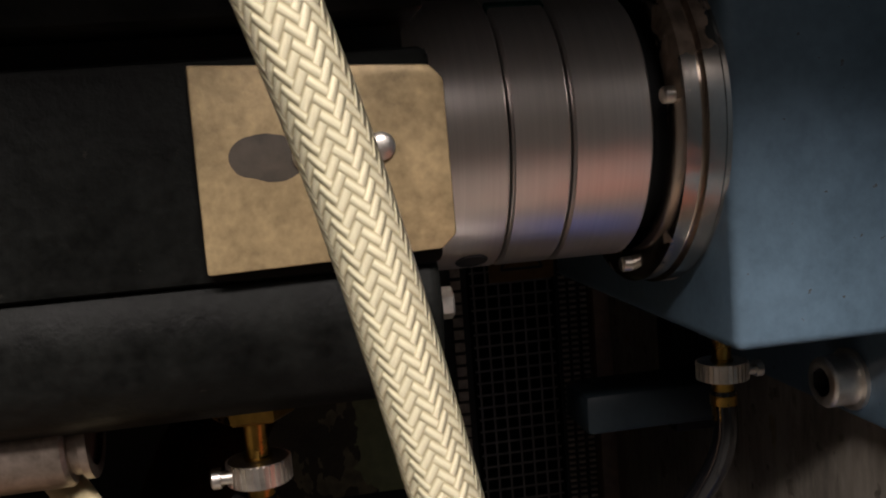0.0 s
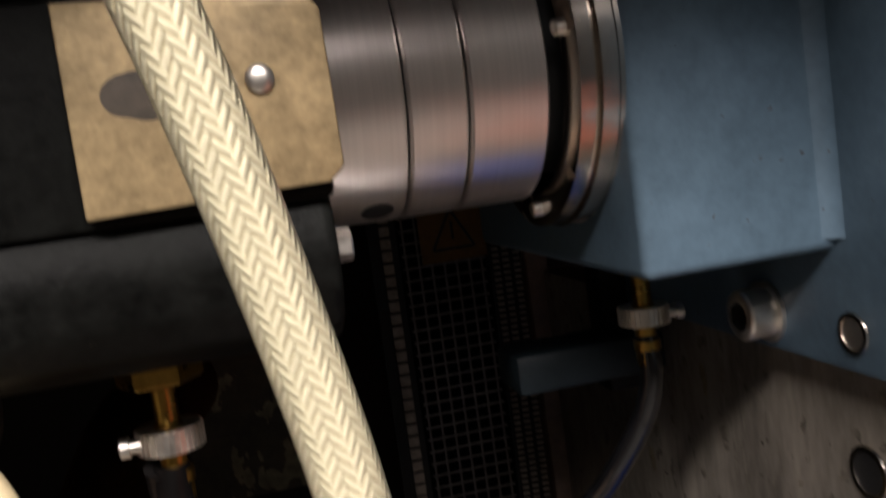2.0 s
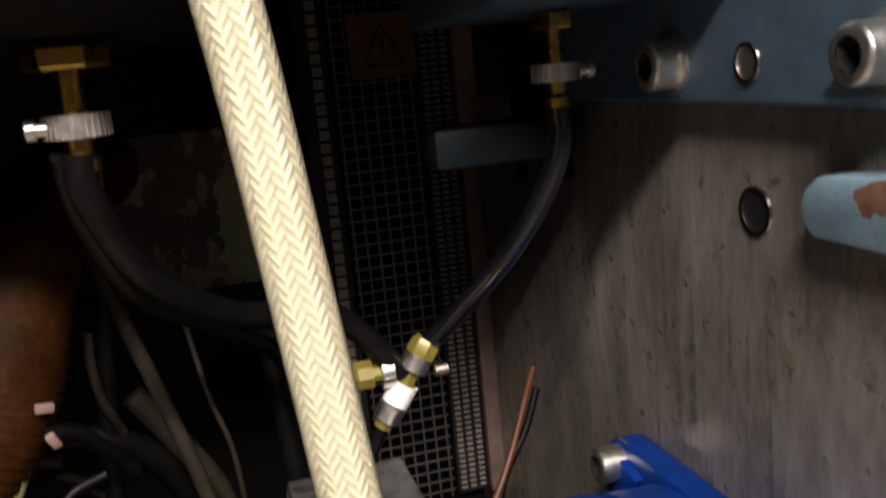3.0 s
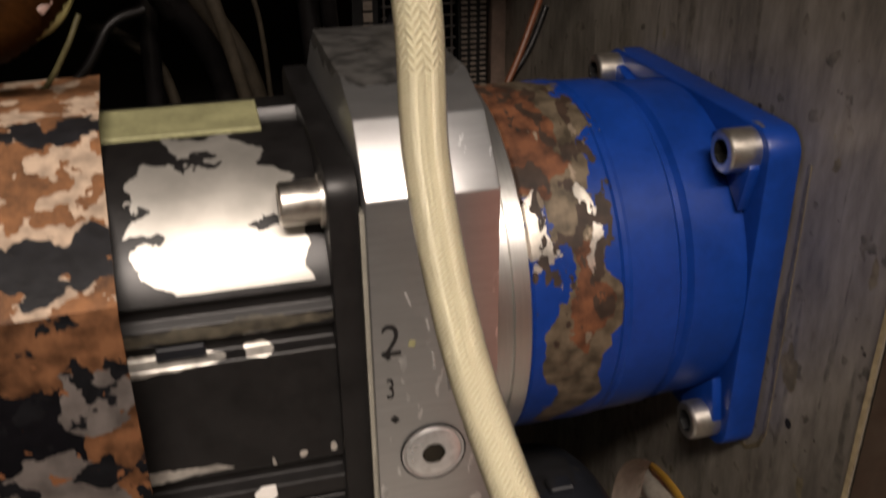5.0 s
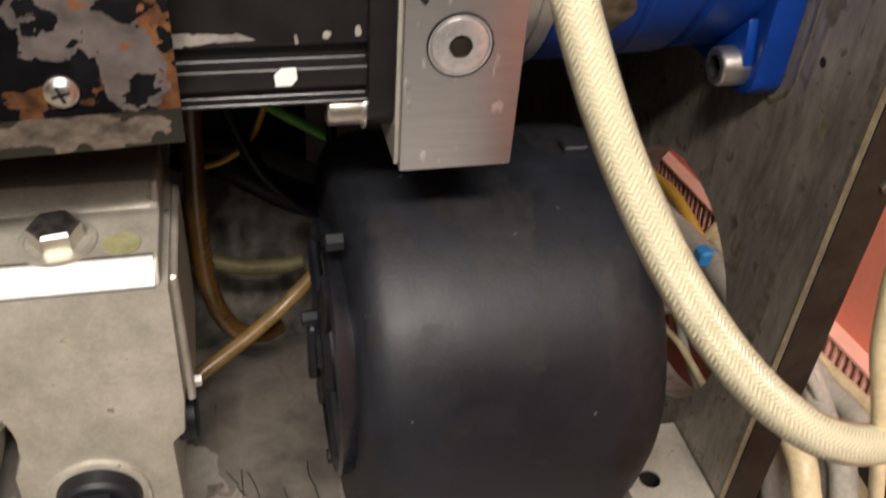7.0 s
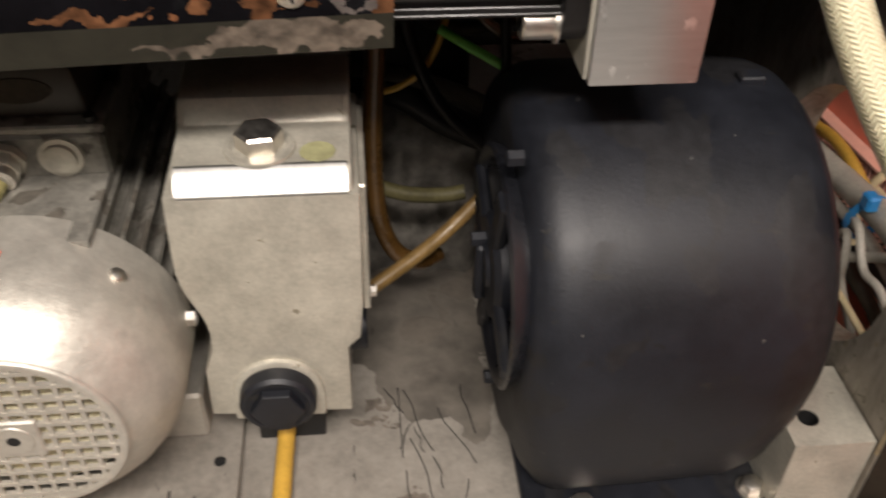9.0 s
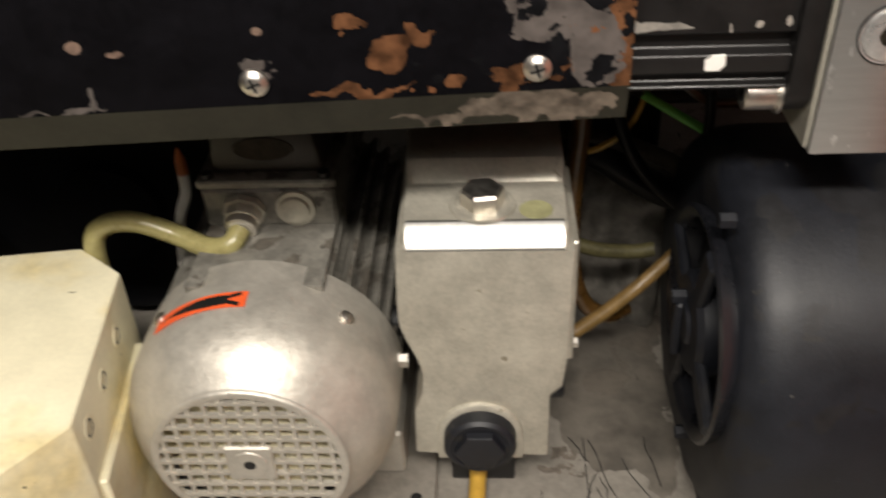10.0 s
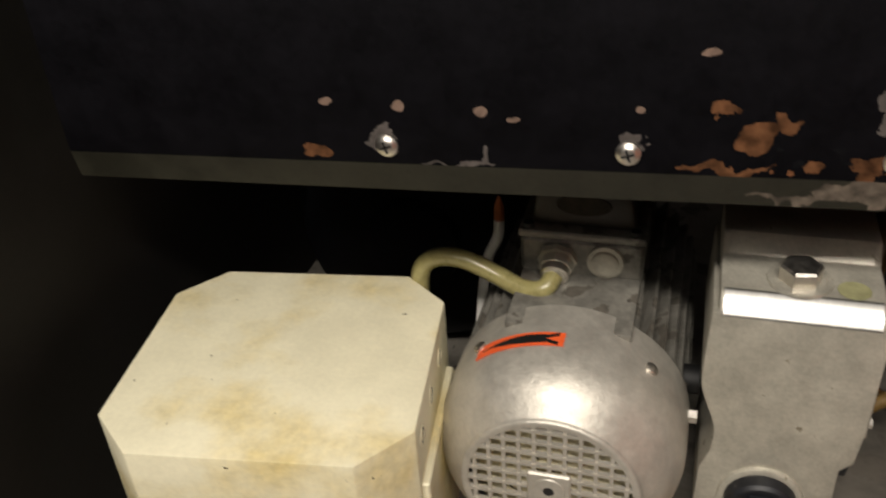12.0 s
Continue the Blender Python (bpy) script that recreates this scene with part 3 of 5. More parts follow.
setting("wall_room_back", block(-2.18, 2.18, 1.38, 1.4, -0.6, 2.4), M["room"], "plain pale workshop wall")
setting("ceiling_room", block(-2.2, 2.2, -3.2, 1.4, 2.4, 2.42), M["room"], "plain pale workshop ceiling", "ceiling")
setting("wall_panel_salmon", block(0.366, 0.38, -0.3, 0.76, -0.19, 0.48), M["salmon"], "flat salmon red painted side panel")
setting("wall_side_upper", block(0.366, 0.38, -0.3, 0.76, 0.48, 0.95), M["darkwall"], "dark upper side wall of the cabinet")


def plate_with_hole():
    """Upright steel plate with a round cable hole and rounded front edge."""
    bm = bmesh.new()
    y0, y1, z0, z1 = 0.1677, 0.6, -0.19, 0.572
    cy, cz, r = 0.283, 0.118, 0.074
    outer = [bm.verts.new((0.2125, y, z)) for y, z in ((y0, z0), (y1, z0), (y1, z1), (y0, z1))]
    ring = [bm.verts.new((0.2125, cy + r * math.cos(a), cz + r * math.sin(a))) for a in [2 * math.pi * i / 48 for i in range(48)]]
    ed = [bm.edges.new((outer[i], outer[(i + 1) % 4])) for i in range(4)] + [bm.edges.new((ring[i], ring[(i + 1) % 48])) for i in range(48)]
    bmesh.ops.triangle_fill(bm, edges=ed, use_beauty=True)
    ret = bmesh.ops.extrude_face_region(bm, geom=bm.faces[:])
    bmesh.ops.translate(bm, verts=[v for v in ret["geom"] if isinstance(v, bmesh.types.BMVert)], vec=(0.0205, 0, 0))
    return bm


plate = thing("mounting_plate", "thick oily dark steel mounting plate standing upright in the machine", "plate")
part("plate_body", plate_with_hole(), M["steel"], plate)
part("front_chamfer", prism([(0.2128, 0.1674), (0.2116, 0.1692), (0.2128, 0.1694)], "z", Z0 + 0.055, 0.57), M["edge"], plate, "bright worn front edge")
part("cut_edge", block(0.2134, 0.2328, 0.1666, 0.1673, Z0 + 0.003, 0.57), M["plateedge"], plate, "dark oily cut edge")
part("tapped_hole", lathe((0.2128, 0.207, 0.290), "-x", [(0.0006, 0.0022), (0.0006, 0)], 16), M["dark"], plate, "small dark drilled hole")
part("pocket_line", prism([(0.2215, 0.4), (0.2195, 0.275), (0.2225, 0.266), (0.2315, 0.2575), (0.385, 0.2565), (0.385, 0.2585), (0.2322, 0.2595), (0.2242, 0.2672), (0.2215, 0.2757), (0.2235, 0.4)], "x", 0.2122, 0.2128), M["edge"], plate, "worn edge of the pocket round the flange")
solo("edge_bolt", lathe((0.2285, 0.1668, 0.255), "-y", [(0, 0.0028), (0.0018, 0.0028), (0.0022, 0.0022), (0.0022, 0)], 6), M["tarnish"], "small bolt in the plate's cut edge", "bolt")
foot = thing("clamp_block", "worn square steel clamp block with a drilled hole on the pan", "block")
hb = bmesh.new()
sq = [hb.verts.new((x, y, 0.05)) for x, y in ((0.1665, 0.171), (0.2115, 0.171), (0.2115, 0.226), (0.1665, 0.226))]
rn = [hb.verts.new((0.181 + 0.006 * math.cos(a), 0.19 + 0.006 * math.sin(a), 0.05)) for a in [2 * math.pi * i / 24 for i in range(24)]]
bmesh.ops.triangle_fill(hb, edges=[hb.edges.new((sq[i], sq[(i + 1) % 4])) for i in range(4)] + [hb.edges.new((rn[i], rn[(i + 1) % 24])) for i in range(24)], use_beauty=True)
ret = bmesh.ops.extrude_face_region(hb, geom=hb.faces[:])
bmesh.ops.translate(hb, verts=[v for v in ret["geom"] if isinstance(v, bmesh.types.BMVert)], vec=(0, 0, Z0 - 0.05))
part("block_body", hb, M["castalu"], foot)
# Black liner paints the shade down the bore.
part("bore", lathe((0.181, 0.19, 0.02), "z", [(0, 0), (0, 0.0059), (0.029, 0.0059)], 24), M["dark"], foot, "dark drilled bore")

# ---- upper machine: spindle, head casting, bearing housing ----
SY, SZ, SR = 0.316, 0.684, 0.0442
RX = (0.0718, 0.0904, 0.1158)
coupling = thing("jaw_coupling", "bright turned steel jaw coupling with dark green insert", "coupling")
for x0, x1 in ((0.03, RX[0]), (RX[0] + 0.0009, RX[1]), (RX[1] + 0.0009, RX[2])):
    part("coupling_hub", lathe((0, SY, SZ), "x", [(x0, SR - 0.004), (x0, SR - 0.0008), (x0 + 0.0008, SR), (x1 - 0.0008, SR), (x1, SR - 0.0008), (x1, SR - 0.004)], 96), M["turned"], coupling)
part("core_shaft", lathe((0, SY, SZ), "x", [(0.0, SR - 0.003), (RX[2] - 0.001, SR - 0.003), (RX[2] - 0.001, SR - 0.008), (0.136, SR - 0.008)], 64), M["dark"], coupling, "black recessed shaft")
for a in (118, 298):
    b = block(RX[0] + 0.0005, RX[1] + 0.0005, -0.0022, 0.0022, -0.004, 0.0002, 0.0003, 1)
    b.transform(Matrix.Translation((0, SY, SZ)) @ Matrix.Rotation(radians(a - 90), 4, "X") @ Matrix.Translation((0, 0, SR)))
    part("elastic_insert", b, M["insert"], coupling, "dark green rubber insert")
part("clamp_screw_hole", lathe((RX[0] - 0.009, SY + SR * math.cos(radians(-115)) * 0.995, SZ + SR * math.sin(radians(-115)) * 0.995), "z", [(0, 0.0055), (0.0006, 0.005), (0.0007, 0)], 24, Matrix.Rotation(radians(-115 - 90), 4, "X")), M["dark"], coupling)
nut = thing("lock_nut", "bright slotted lock nut on the bearing housing", "nut")
NR = 0.0553
part("nut_ring", lathe((0, SY, SZ), "x", [(0.1205, NR - 0.012), (0.1205, NR - 0.003), (0.1215, NR - 0.001), (0.126, NR - 0.001), (0.1265, NR - 0.0025), (0.1275, NR - 0.0025), (0.128, NR), (0.133, NR), (0.134, NR - 0.001), (0.1355, NR - 0.001)], 96), M["ring"], nut)
for a in (172, 262):
    c = Vector((0.1205, SY + (NR - 0.007) * math.cos(radians(a)), SZ + (NR - 0.007) * math.sin(radians(a))))
    part("nut_pin", lathe(c, "-x", [(0, 0.0026), (0.003, 0.0026), (0.0036, 0.002), (0.0036, 0)], 20), M["zinc"], nut)

head = thing("head_casting", "dark grey-green painted cast spindle head", "casting")
part("head_body", block(-0.33, 0.0445, 0.2365, 0.42, 0.652, 0.7055, 0.0025), M["cast"], head)
part("lower_boss", prism([(0.243, 0.656), (0.2385, 0.650), (0.236, 0.64), (0.2385, 0.629), (0.246, 0.6195), (0.258, 0.614), (0.36, 0.612), (0.42, 0.64), (0.42, 0.656)], "x", -0.33, 0.0435, 0.003, 3), M["cast"], head)
part("upper_cover", block(-0.33, 0.0435, 0.228, 0.42, 0.7125, 0.86, 0.003), M["cast"], head)
# Black web colours in the shade of the slot between the castings.
part("recess_web", block(-0.33, 0.04, 0.252, 0.42, 0.704, 0.714), M["dark"], head, "recess painted black for shade")
part("end_face", prism([(0.31, 0.62), (0.4, 0.62), (0.4, 0.85), (0.31, 0.85)], "x", 0.03, 0.0465, 0.002), M["cast"], head)
bp = thing("bronze_plate", "stained yellow bronze wear plate with rounded corners on the casting", "plate")
pb = prism([(-0.0125, 0.6548), (-0.0125, 0.7035), (0.0435, 0.7005), (0.0467, 0.697), (0.0472, 0.6595), (0.0435, 0.6562)], "y", 0.2318, 0.2368, 0.0008)
part("plate_body", pb, M["bronze"], bp)
part("screw", lathe((0.0305, 0.2316, 0.682), "-y", [(0, 0.0034), (0.0008, 0.0034), (0.0014, 0.0028), (0.0018, 0.0016), (0.0019, 0)], 24), M["zinc"], bp, "small bright steel screw")
part("screw", lathe((0.0128, 0.2316, 0.681), "-y", [(0, 0.0034), (0.0008, 0.0034), (0.0014, 0.0028), (0.0018, 0.0016), (0.0019, 0)], 24), M["zinc"], bp, "small bright steel screw")
solo("hex_bolt", lathe((0.0435, 0.254, 0.639), "x", [(0, 0.0045), (0.0045, 0.0045), (0.005, 0.004), (0.005, 0)], 6), M["zinc"], "bright hexagon bolt in the casting's end", "bolt")
sb = thing("steel_bush", "dull steel bush below the head casting", "bush")
part("bush_body", lathe((-0.078, 0.27, 0.611), "x", [(0, 0), (0, 0.013), (0.001, 0.014), (0.0215, 0.014), (0.0225, 0.013), (0.0225, 0.011), (0.026, 0.011), (0.026, 0)], 40), M["tarnish"], sb)
part("collar", lathe((-0.0525, 0.27, 0.611), "x", [(0, 0.009), (0, 0.0125), (0.0022, 0.0125), (0.0022, 0.009)], 40), M["tarnish"], sb)

housing = thing("bearing_housing", "blue-grey enamelled cast bearing housing block", "housing")
part("housing_body", block(0.135, 0.205, 0.264, 0.45, 0.6125, 0.92, 0.0035, 3), M["bluegrey"], housing)
part("mounting_wall", block(0.2, 0.232, 0.10, 0.45, 0.5725, 0.92, 0.003, 2), M["bluegrey"], housing)
fl = []
for i in range(9):
    a = radians(90 * i / 8)
    fl.append((0.2005 - 0.008 * (1 - math.sin(a)), 0.2645 - 0.008 * (1 - math.cos(a))))
part("inner_fillet", prism([(0.201, 0.265)] + fl, "z", 0.6165, 0.92), M["bluegrey"], housing)
cap_screw((0.2, 0.306, 0.587), "-x", 0.0092, 0.012, "large bright socket cap screw in the blue-grey wall", washer=True)
cap_screw((0.2, 0.1985, 0.588), "-x", 0.0085, 0.012, "large bright socket cap screw in the blue-grey wall", washer=True)
for y, z, x, r in ((0.259, 0.5865, 0.2, 0.0062), (0.2745, 0.5335, 0.2125, 0.0085)):
    t = thing("counterbore_hole", "shiny edged counterbored screw hole", "hole", "counterbored holes")
    part("rim", lathe((x, y, z), "-x", [(0.0003, r * 1.12), (0.0012, r * 1.08), (0.0012, r * 0.86), (-0.004, r * 0.84)], 36), M["ring"], t)
    part("hole_bottom", lathe((x, y, z), "-x", [(0.0008, r * 0.86), (0.0009, 0)], 36), M["dark"] if r > 0.007 else M["zinc"], t)
lug = thing("lever_lug", "rounded dull blue lever end with a rusty patch", "lever")
part("lug_body", prism([(0.12, 0.5325), (0.227, 0.5335), (0.2315, 0.5375), (0.233, 0.5425), (0.2305, 0.548), (0.225, 0.5525), (0.12, 0.5615)], "x", 0.198, 0.2127, 0.002, 2), M["lugred"], lug)
arm = thing("bracket_arm", "short blue-grey bracket arm behind the housing", "bracket")
part("arm_body", block(0.128, 0.2, 0.392, 0.425, 0.5475, 0.566, 0.003, 2), M["armshade"], arm)
part("arm_web", block(0.186, 0.2124, 0.43, 0.45, 0.53, 0.6, 0.002), M["darkwall"], arm)


def barb_fitting(x, y, ztop, nutw, label, side=1):
    """Hexagon nut, brass stem, worm clamp with ridged band and brass tail."""
    t = thing("hose_barb_fitting", label, "fitting", "hose barb fittings")
    part("hex_nut", lathe((x, y, ztop), "z", [(0, 0), (0, nutw * 0.9), (-0.001, nutw), (-0.006, nutw), (-0.007, nutw * 0.9), (-0.007, 0)], 6), M["brass"], t)
    part("stem", lathe((x, y, ztop - 0.006), "z", [(0, 0.0036), (-0.013, 0.0036), (-0.0132, 0.0042), (-0.027, 0.0042), (-0.0275, 0.0052), (-0.031, 0.0052), (-0.031, 0.0046), (-0.037, 0.0046), (-0.037, 0)], 24), M["brass"], t)
    c = part("clamp_band", lathe((x, y, ztop - 0.0235), "z", [(-0.0035, 0.0044), (-0.0035, 0.0092), (0.0035, 0.0092), (0.0035, 0.0044)], 40), M["zinc"], t, "bright ridged clamp band")
    for i in range(30):
        b = block(-0.0004, 0.0004, 0.009, 0.0099, -0.0033, 0.0033)
        b.transform(Matrix.Translation((x, y, ztop - 0.0235)) @ Matrix.Rotation(2 * math.pi * i / 30, 4, "Z"))
        part("ridge", b, M["zinc"], c)
    part("worm_screw", lathe((x + 0.009 * side, y - 0.004, ztop - 0.0235), "x" if side > 0 else "-x", [(-0.002, 0.0022), (0.002, 0.0022), (0.002, 0.0032), (0.0045, 0.0032), (0.005, 0.0026), (0.005, 0)], 12), M["zinc"], t)


barb_fitting(0.1645, 0.334, 0.6115, 0.0085, "brass hose barb with a ridged clamp under the bearing housing")
barb_fitting(-0.009, 0.289, 0.6115, 0.0125, "brass hose barb with a ridged clamp under the head casting", -1)
cable("black_oil_tube", [(0.1645, 0.334, 0.58), (0.1645, 0.334, 0.562), (0.1595, 0.339, 0.543), (0.1455, 0.352, 0.515), (0.1255, 0.371, 0.487), (0.111, 0.382, 0.47)], 0.0048, M["rubber"], "glossy black oil tube running down from the fitting", "tube")
tee = thing("tee_fitting", "yellow brass and white tee fitting between tubes", "fitting")
d = (Vector((0.088, 0.383, 0.436)) - Vector((0.113, 0.381, 0.474))).normalized()
tm = d.to_track_quat("Z", "Y").to_matrix().to_4x4()
part("tee_body", lathe((0.113, 0.381, 0.474), "z", [(0, 0), (0, 0.006), (0.003, 0.0072), (0.008, 0.0072), (0.0085, 0.0042), (0.022, 0.0042), (0.0222, 0.0055), (0.03, 0.0055), (0.0302, 0.0042), (0.046, 0.0042), (0.046, 0)], 8, tm), M["brassy"], tee)
part("clamp", lathe((0.1065, 0.3812, 0.4645), "z", [(-0.0035, 0.004), (-0.0035, 0.0066), (0.004, 0.0066), (0.004, 0.004)], 18, tm), M["zinc"], tee)
part("clamp_ear", lathe((0.113, 0.374, 0.461), "x", [(0, 0), (0, 0.0028), (0.006, 0.0028), (0.006, 0)], 10), M["tarnish"], tee)
part("sleeve", lathe((0.1005, 0.382, 0.455), "z", [(0, 0.004), (0, 0.0066), (0.0105, 0.0062), (0.0105, 0.004)], 18, tm), M["white"], tee, "pale plastic sleeve")
part("side_port", lathe((0.1, 0.383, 0.462), "-x", [(0, 0.004), (0.014, 0.004), (0.014, 0.0068), (0.021, 0.0068), (0.0225, 0.0055), (0.0225, 0)], 8), M["brassy"], tee)
part("side_clamp", lathe((0.0935, 0.383, 0.462), "-x", [(-0.002, 0.004), (-0.002, 0.0076), (0.0035, 0.0076), (0.0035, 0.004)], 18), M["zinc"], tee)
part("lower_clamp", lathe((0.092, 0.3828, 0.4425), "z", [(-0.004, 0.004), (-0.004, 0.0064), (0.004, 0.0064), (0.004, 0.004)], 18, tm), M["zinc"], tee)
cable("black_oil_tube", [(0.088, 0.383, 0.436), (0.08, 0.385, 0.42), (0.078, 0.39, 0.40), (0.09, 0.4, 0.37)], 0.0036, M["rubber"], "glossy black oil tube below the tee fitting", "tube")
for k, pts in enumerate(([(-0.010, 0.288, 0.58), (-0.009, 0.29, 0.565), (0.003, 0.31, 0.535), (0.03, 0.34, 0.51), (0.07, 0.375, 0.495), (0.1, 0.383, 0.46)], [(-0.014, 0.288, 0.58), (-0.013, 0.30, 0.56), (-0.002, 0.33, 0.525), (0.025, 0.36, 0.50), (0.05, 0.39, 0.47), (0.06, 0.42, 0.4)])):
    cable("black_oil_tube", pts, 0.0054 if k == 0 else 0.0042, M["dulltube"], "dark oil tube sagging behind the head casting", "tube")

cable("cream_hose", [(-0.07, 0.29, 0.6), (-0.052, 0.268, 0.583), (-0.0435, 0.25, 0.565), (-0.0445, 0.252, 0.54), (-0.055, 0.26, 0.5), (-0.09, 0.3, 0.46), (-0.14, 0.34, 0.44)], 0.0055, M["creamcable"], "cream plastic hose below the head casting", "hose")

# perforated guard screen far behind
screen = thing("guard_screen", "dusty wire mesh guard with perforated side strips", "screen")
bm = bmesh.new()
for i in range(7):
    x = 0.121 + 0.0085 * i
    bmesh.ops.create_cube(bm, size=1, matrix=Matrix.LocRotScale((x, 0.6, 0.48), None, (0.0012, 0.0012, 0.4)))
for i in range(48):
    bmesh.ops.create_cube(bm, size=1, matrix=Matrix.LocRotScale((0.147, 0.6012, 0.285 + 0.0084 * i), None, (0.056, 0.0012, 0.0012)))
# Added sheet that stands for the unlit space behind the mesh.
part("backing_sheet", block(0.116, 0.2, 0.612, 0.616, 0.26, 0.72), M["screenshade"], screen)
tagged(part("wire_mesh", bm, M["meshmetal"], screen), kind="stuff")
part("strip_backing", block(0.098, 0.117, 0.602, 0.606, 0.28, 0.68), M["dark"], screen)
bm = bmesh.new()
for i in range(46):
    bmesh.ops.create_cube(bm, size=1, matrix=Matrix.LocRotScale((0.109, 0.6, 0.287 + 0.0084 * i), None, (0.0066, 0.003, 0.0062)))
tagged(part("perforated_strip", bm, M["tabmetal"], screen), kind="stuff")
bm = bmesh.new()
for i in range(92):
    for x in (0.182, 0.189, 0.1965):
        bmesh.ops.create_cube(bm, size=1, matrix=Matrix.LocRotScale((x, 0.6, 0.285 + 0.0042 * i), None, (0.0042, 0.002, 0.0016)))
tagged(part("perforated_strip", bm, M["tabmetal"], screen), kind="stuff")
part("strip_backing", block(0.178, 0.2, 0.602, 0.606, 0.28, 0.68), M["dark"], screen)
part("batten", block(0.2015, 0.216, 0.594, 0.606, 0.28, 0.7, 0.001), M["tan"], screen, "tan upright batten")
tag = thing("warning_label", "grubby amber warning label on the mesh guard", "label")
part("label_sheet", block(0.13, 0.174, 0.589, 0.5902, 0.590, 0.632), M["tag"], tag)
for p, q in (((0.138, 0.598), (0.152, 0.624)), ((0.152, 0.624), (0.166, 0.598)), ((0.166, 0.598), (0.138, 0.598)), ((0.152, 0.604), (0.152, 0.616))):
    mid, dv = Vector((p[0] + q[0], 0, p[1] + q[1])) / 2, Vector((q[0] - p[0], 0, q[1] - p[1]))
    b = block(-dv.length / 2, dv.length / 2, -0.0003, 0.0003, -0.0009, 0.0009)
    b.transform(Matrix.Translation((mid.x, 0.5886, mid.z)) @ Matrix.Rotation(-math.atan2(dv.z, dv.x), 4, "Y"))
    part("symbol_bar", b, M["ink"], tag)
pn = thing("chipped_panel", "back panel with chipped pale green paint", "panel")
part("panel_sheet", block(-0.03, 0.062, 0.54, 0.546, 0.478, 0.572, 0.001, 1), M["chip"], pn)
part("panel_rail", block(-0.1, 0.08, 0.55, 0.565, 0.455, 0.478, 0.002, 1), M["darkwall"], pn)


def corrugated(points, r, label):
    ob = solo("corrugated_hose", tube(points, r, 20, 30, radius_at=lambda k, d: r * (1 + 0.035 * math.sin(d * 2 * math.pi / 0.0036))), M["corr"], label, "hose", sharp=80)
    return ob


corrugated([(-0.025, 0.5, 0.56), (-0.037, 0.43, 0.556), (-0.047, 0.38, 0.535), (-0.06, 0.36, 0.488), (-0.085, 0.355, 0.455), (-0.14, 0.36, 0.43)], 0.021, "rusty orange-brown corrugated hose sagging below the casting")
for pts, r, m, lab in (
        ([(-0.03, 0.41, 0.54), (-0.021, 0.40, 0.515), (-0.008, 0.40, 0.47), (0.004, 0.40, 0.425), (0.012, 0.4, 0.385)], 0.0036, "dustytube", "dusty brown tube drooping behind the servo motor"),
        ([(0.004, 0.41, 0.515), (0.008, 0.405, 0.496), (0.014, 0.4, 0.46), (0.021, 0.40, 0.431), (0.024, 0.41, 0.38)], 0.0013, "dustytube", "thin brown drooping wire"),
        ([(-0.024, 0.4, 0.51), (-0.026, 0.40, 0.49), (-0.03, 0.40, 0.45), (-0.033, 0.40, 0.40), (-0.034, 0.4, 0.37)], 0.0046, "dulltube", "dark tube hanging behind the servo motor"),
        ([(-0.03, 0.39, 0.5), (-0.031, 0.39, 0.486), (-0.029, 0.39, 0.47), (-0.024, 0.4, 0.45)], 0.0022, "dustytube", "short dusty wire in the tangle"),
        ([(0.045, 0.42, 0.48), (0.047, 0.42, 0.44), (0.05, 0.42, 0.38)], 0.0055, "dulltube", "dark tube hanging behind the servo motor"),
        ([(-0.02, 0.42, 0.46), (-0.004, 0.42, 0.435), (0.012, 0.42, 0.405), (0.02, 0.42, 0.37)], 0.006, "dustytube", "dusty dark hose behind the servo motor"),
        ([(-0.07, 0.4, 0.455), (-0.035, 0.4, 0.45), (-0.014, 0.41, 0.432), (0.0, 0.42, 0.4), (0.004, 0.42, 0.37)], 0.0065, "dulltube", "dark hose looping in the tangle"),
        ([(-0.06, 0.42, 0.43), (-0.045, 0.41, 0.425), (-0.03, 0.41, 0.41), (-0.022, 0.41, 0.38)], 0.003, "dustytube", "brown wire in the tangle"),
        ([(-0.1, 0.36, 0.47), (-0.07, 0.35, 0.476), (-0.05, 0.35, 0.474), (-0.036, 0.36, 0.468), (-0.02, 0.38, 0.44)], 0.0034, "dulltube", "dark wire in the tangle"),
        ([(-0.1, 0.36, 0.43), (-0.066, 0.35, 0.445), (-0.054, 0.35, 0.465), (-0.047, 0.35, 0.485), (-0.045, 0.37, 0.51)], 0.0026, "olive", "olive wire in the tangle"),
        ([(-0.1, 0.35, 0.405), (-0.075, 0.345, 0.418), (-0.062, 0.345, 0.435), (-0.055, 0.35, 0.448)], 0.0012, "oliveshade", "thin olive wire in the tangle"),
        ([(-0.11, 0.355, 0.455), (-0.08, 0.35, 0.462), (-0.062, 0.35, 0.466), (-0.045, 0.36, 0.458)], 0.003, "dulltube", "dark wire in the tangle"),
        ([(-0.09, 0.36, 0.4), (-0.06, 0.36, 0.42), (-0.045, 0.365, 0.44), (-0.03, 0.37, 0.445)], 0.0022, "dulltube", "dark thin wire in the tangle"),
        ([(0.177, 0.42, 0.437), (0.17, 0.418, 0.42), (0.16, 0.412, 0.4), (0.15, 0.405, 0.385), (0.142, 0.4, 0.375)], 0.0019, "dimorange", "dark orange wire behind the gearbox"),
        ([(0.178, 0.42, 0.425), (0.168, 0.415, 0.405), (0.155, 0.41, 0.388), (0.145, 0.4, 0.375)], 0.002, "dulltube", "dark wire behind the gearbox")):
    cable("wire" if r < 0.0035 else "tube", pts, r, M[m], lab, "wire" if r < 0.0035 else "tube")
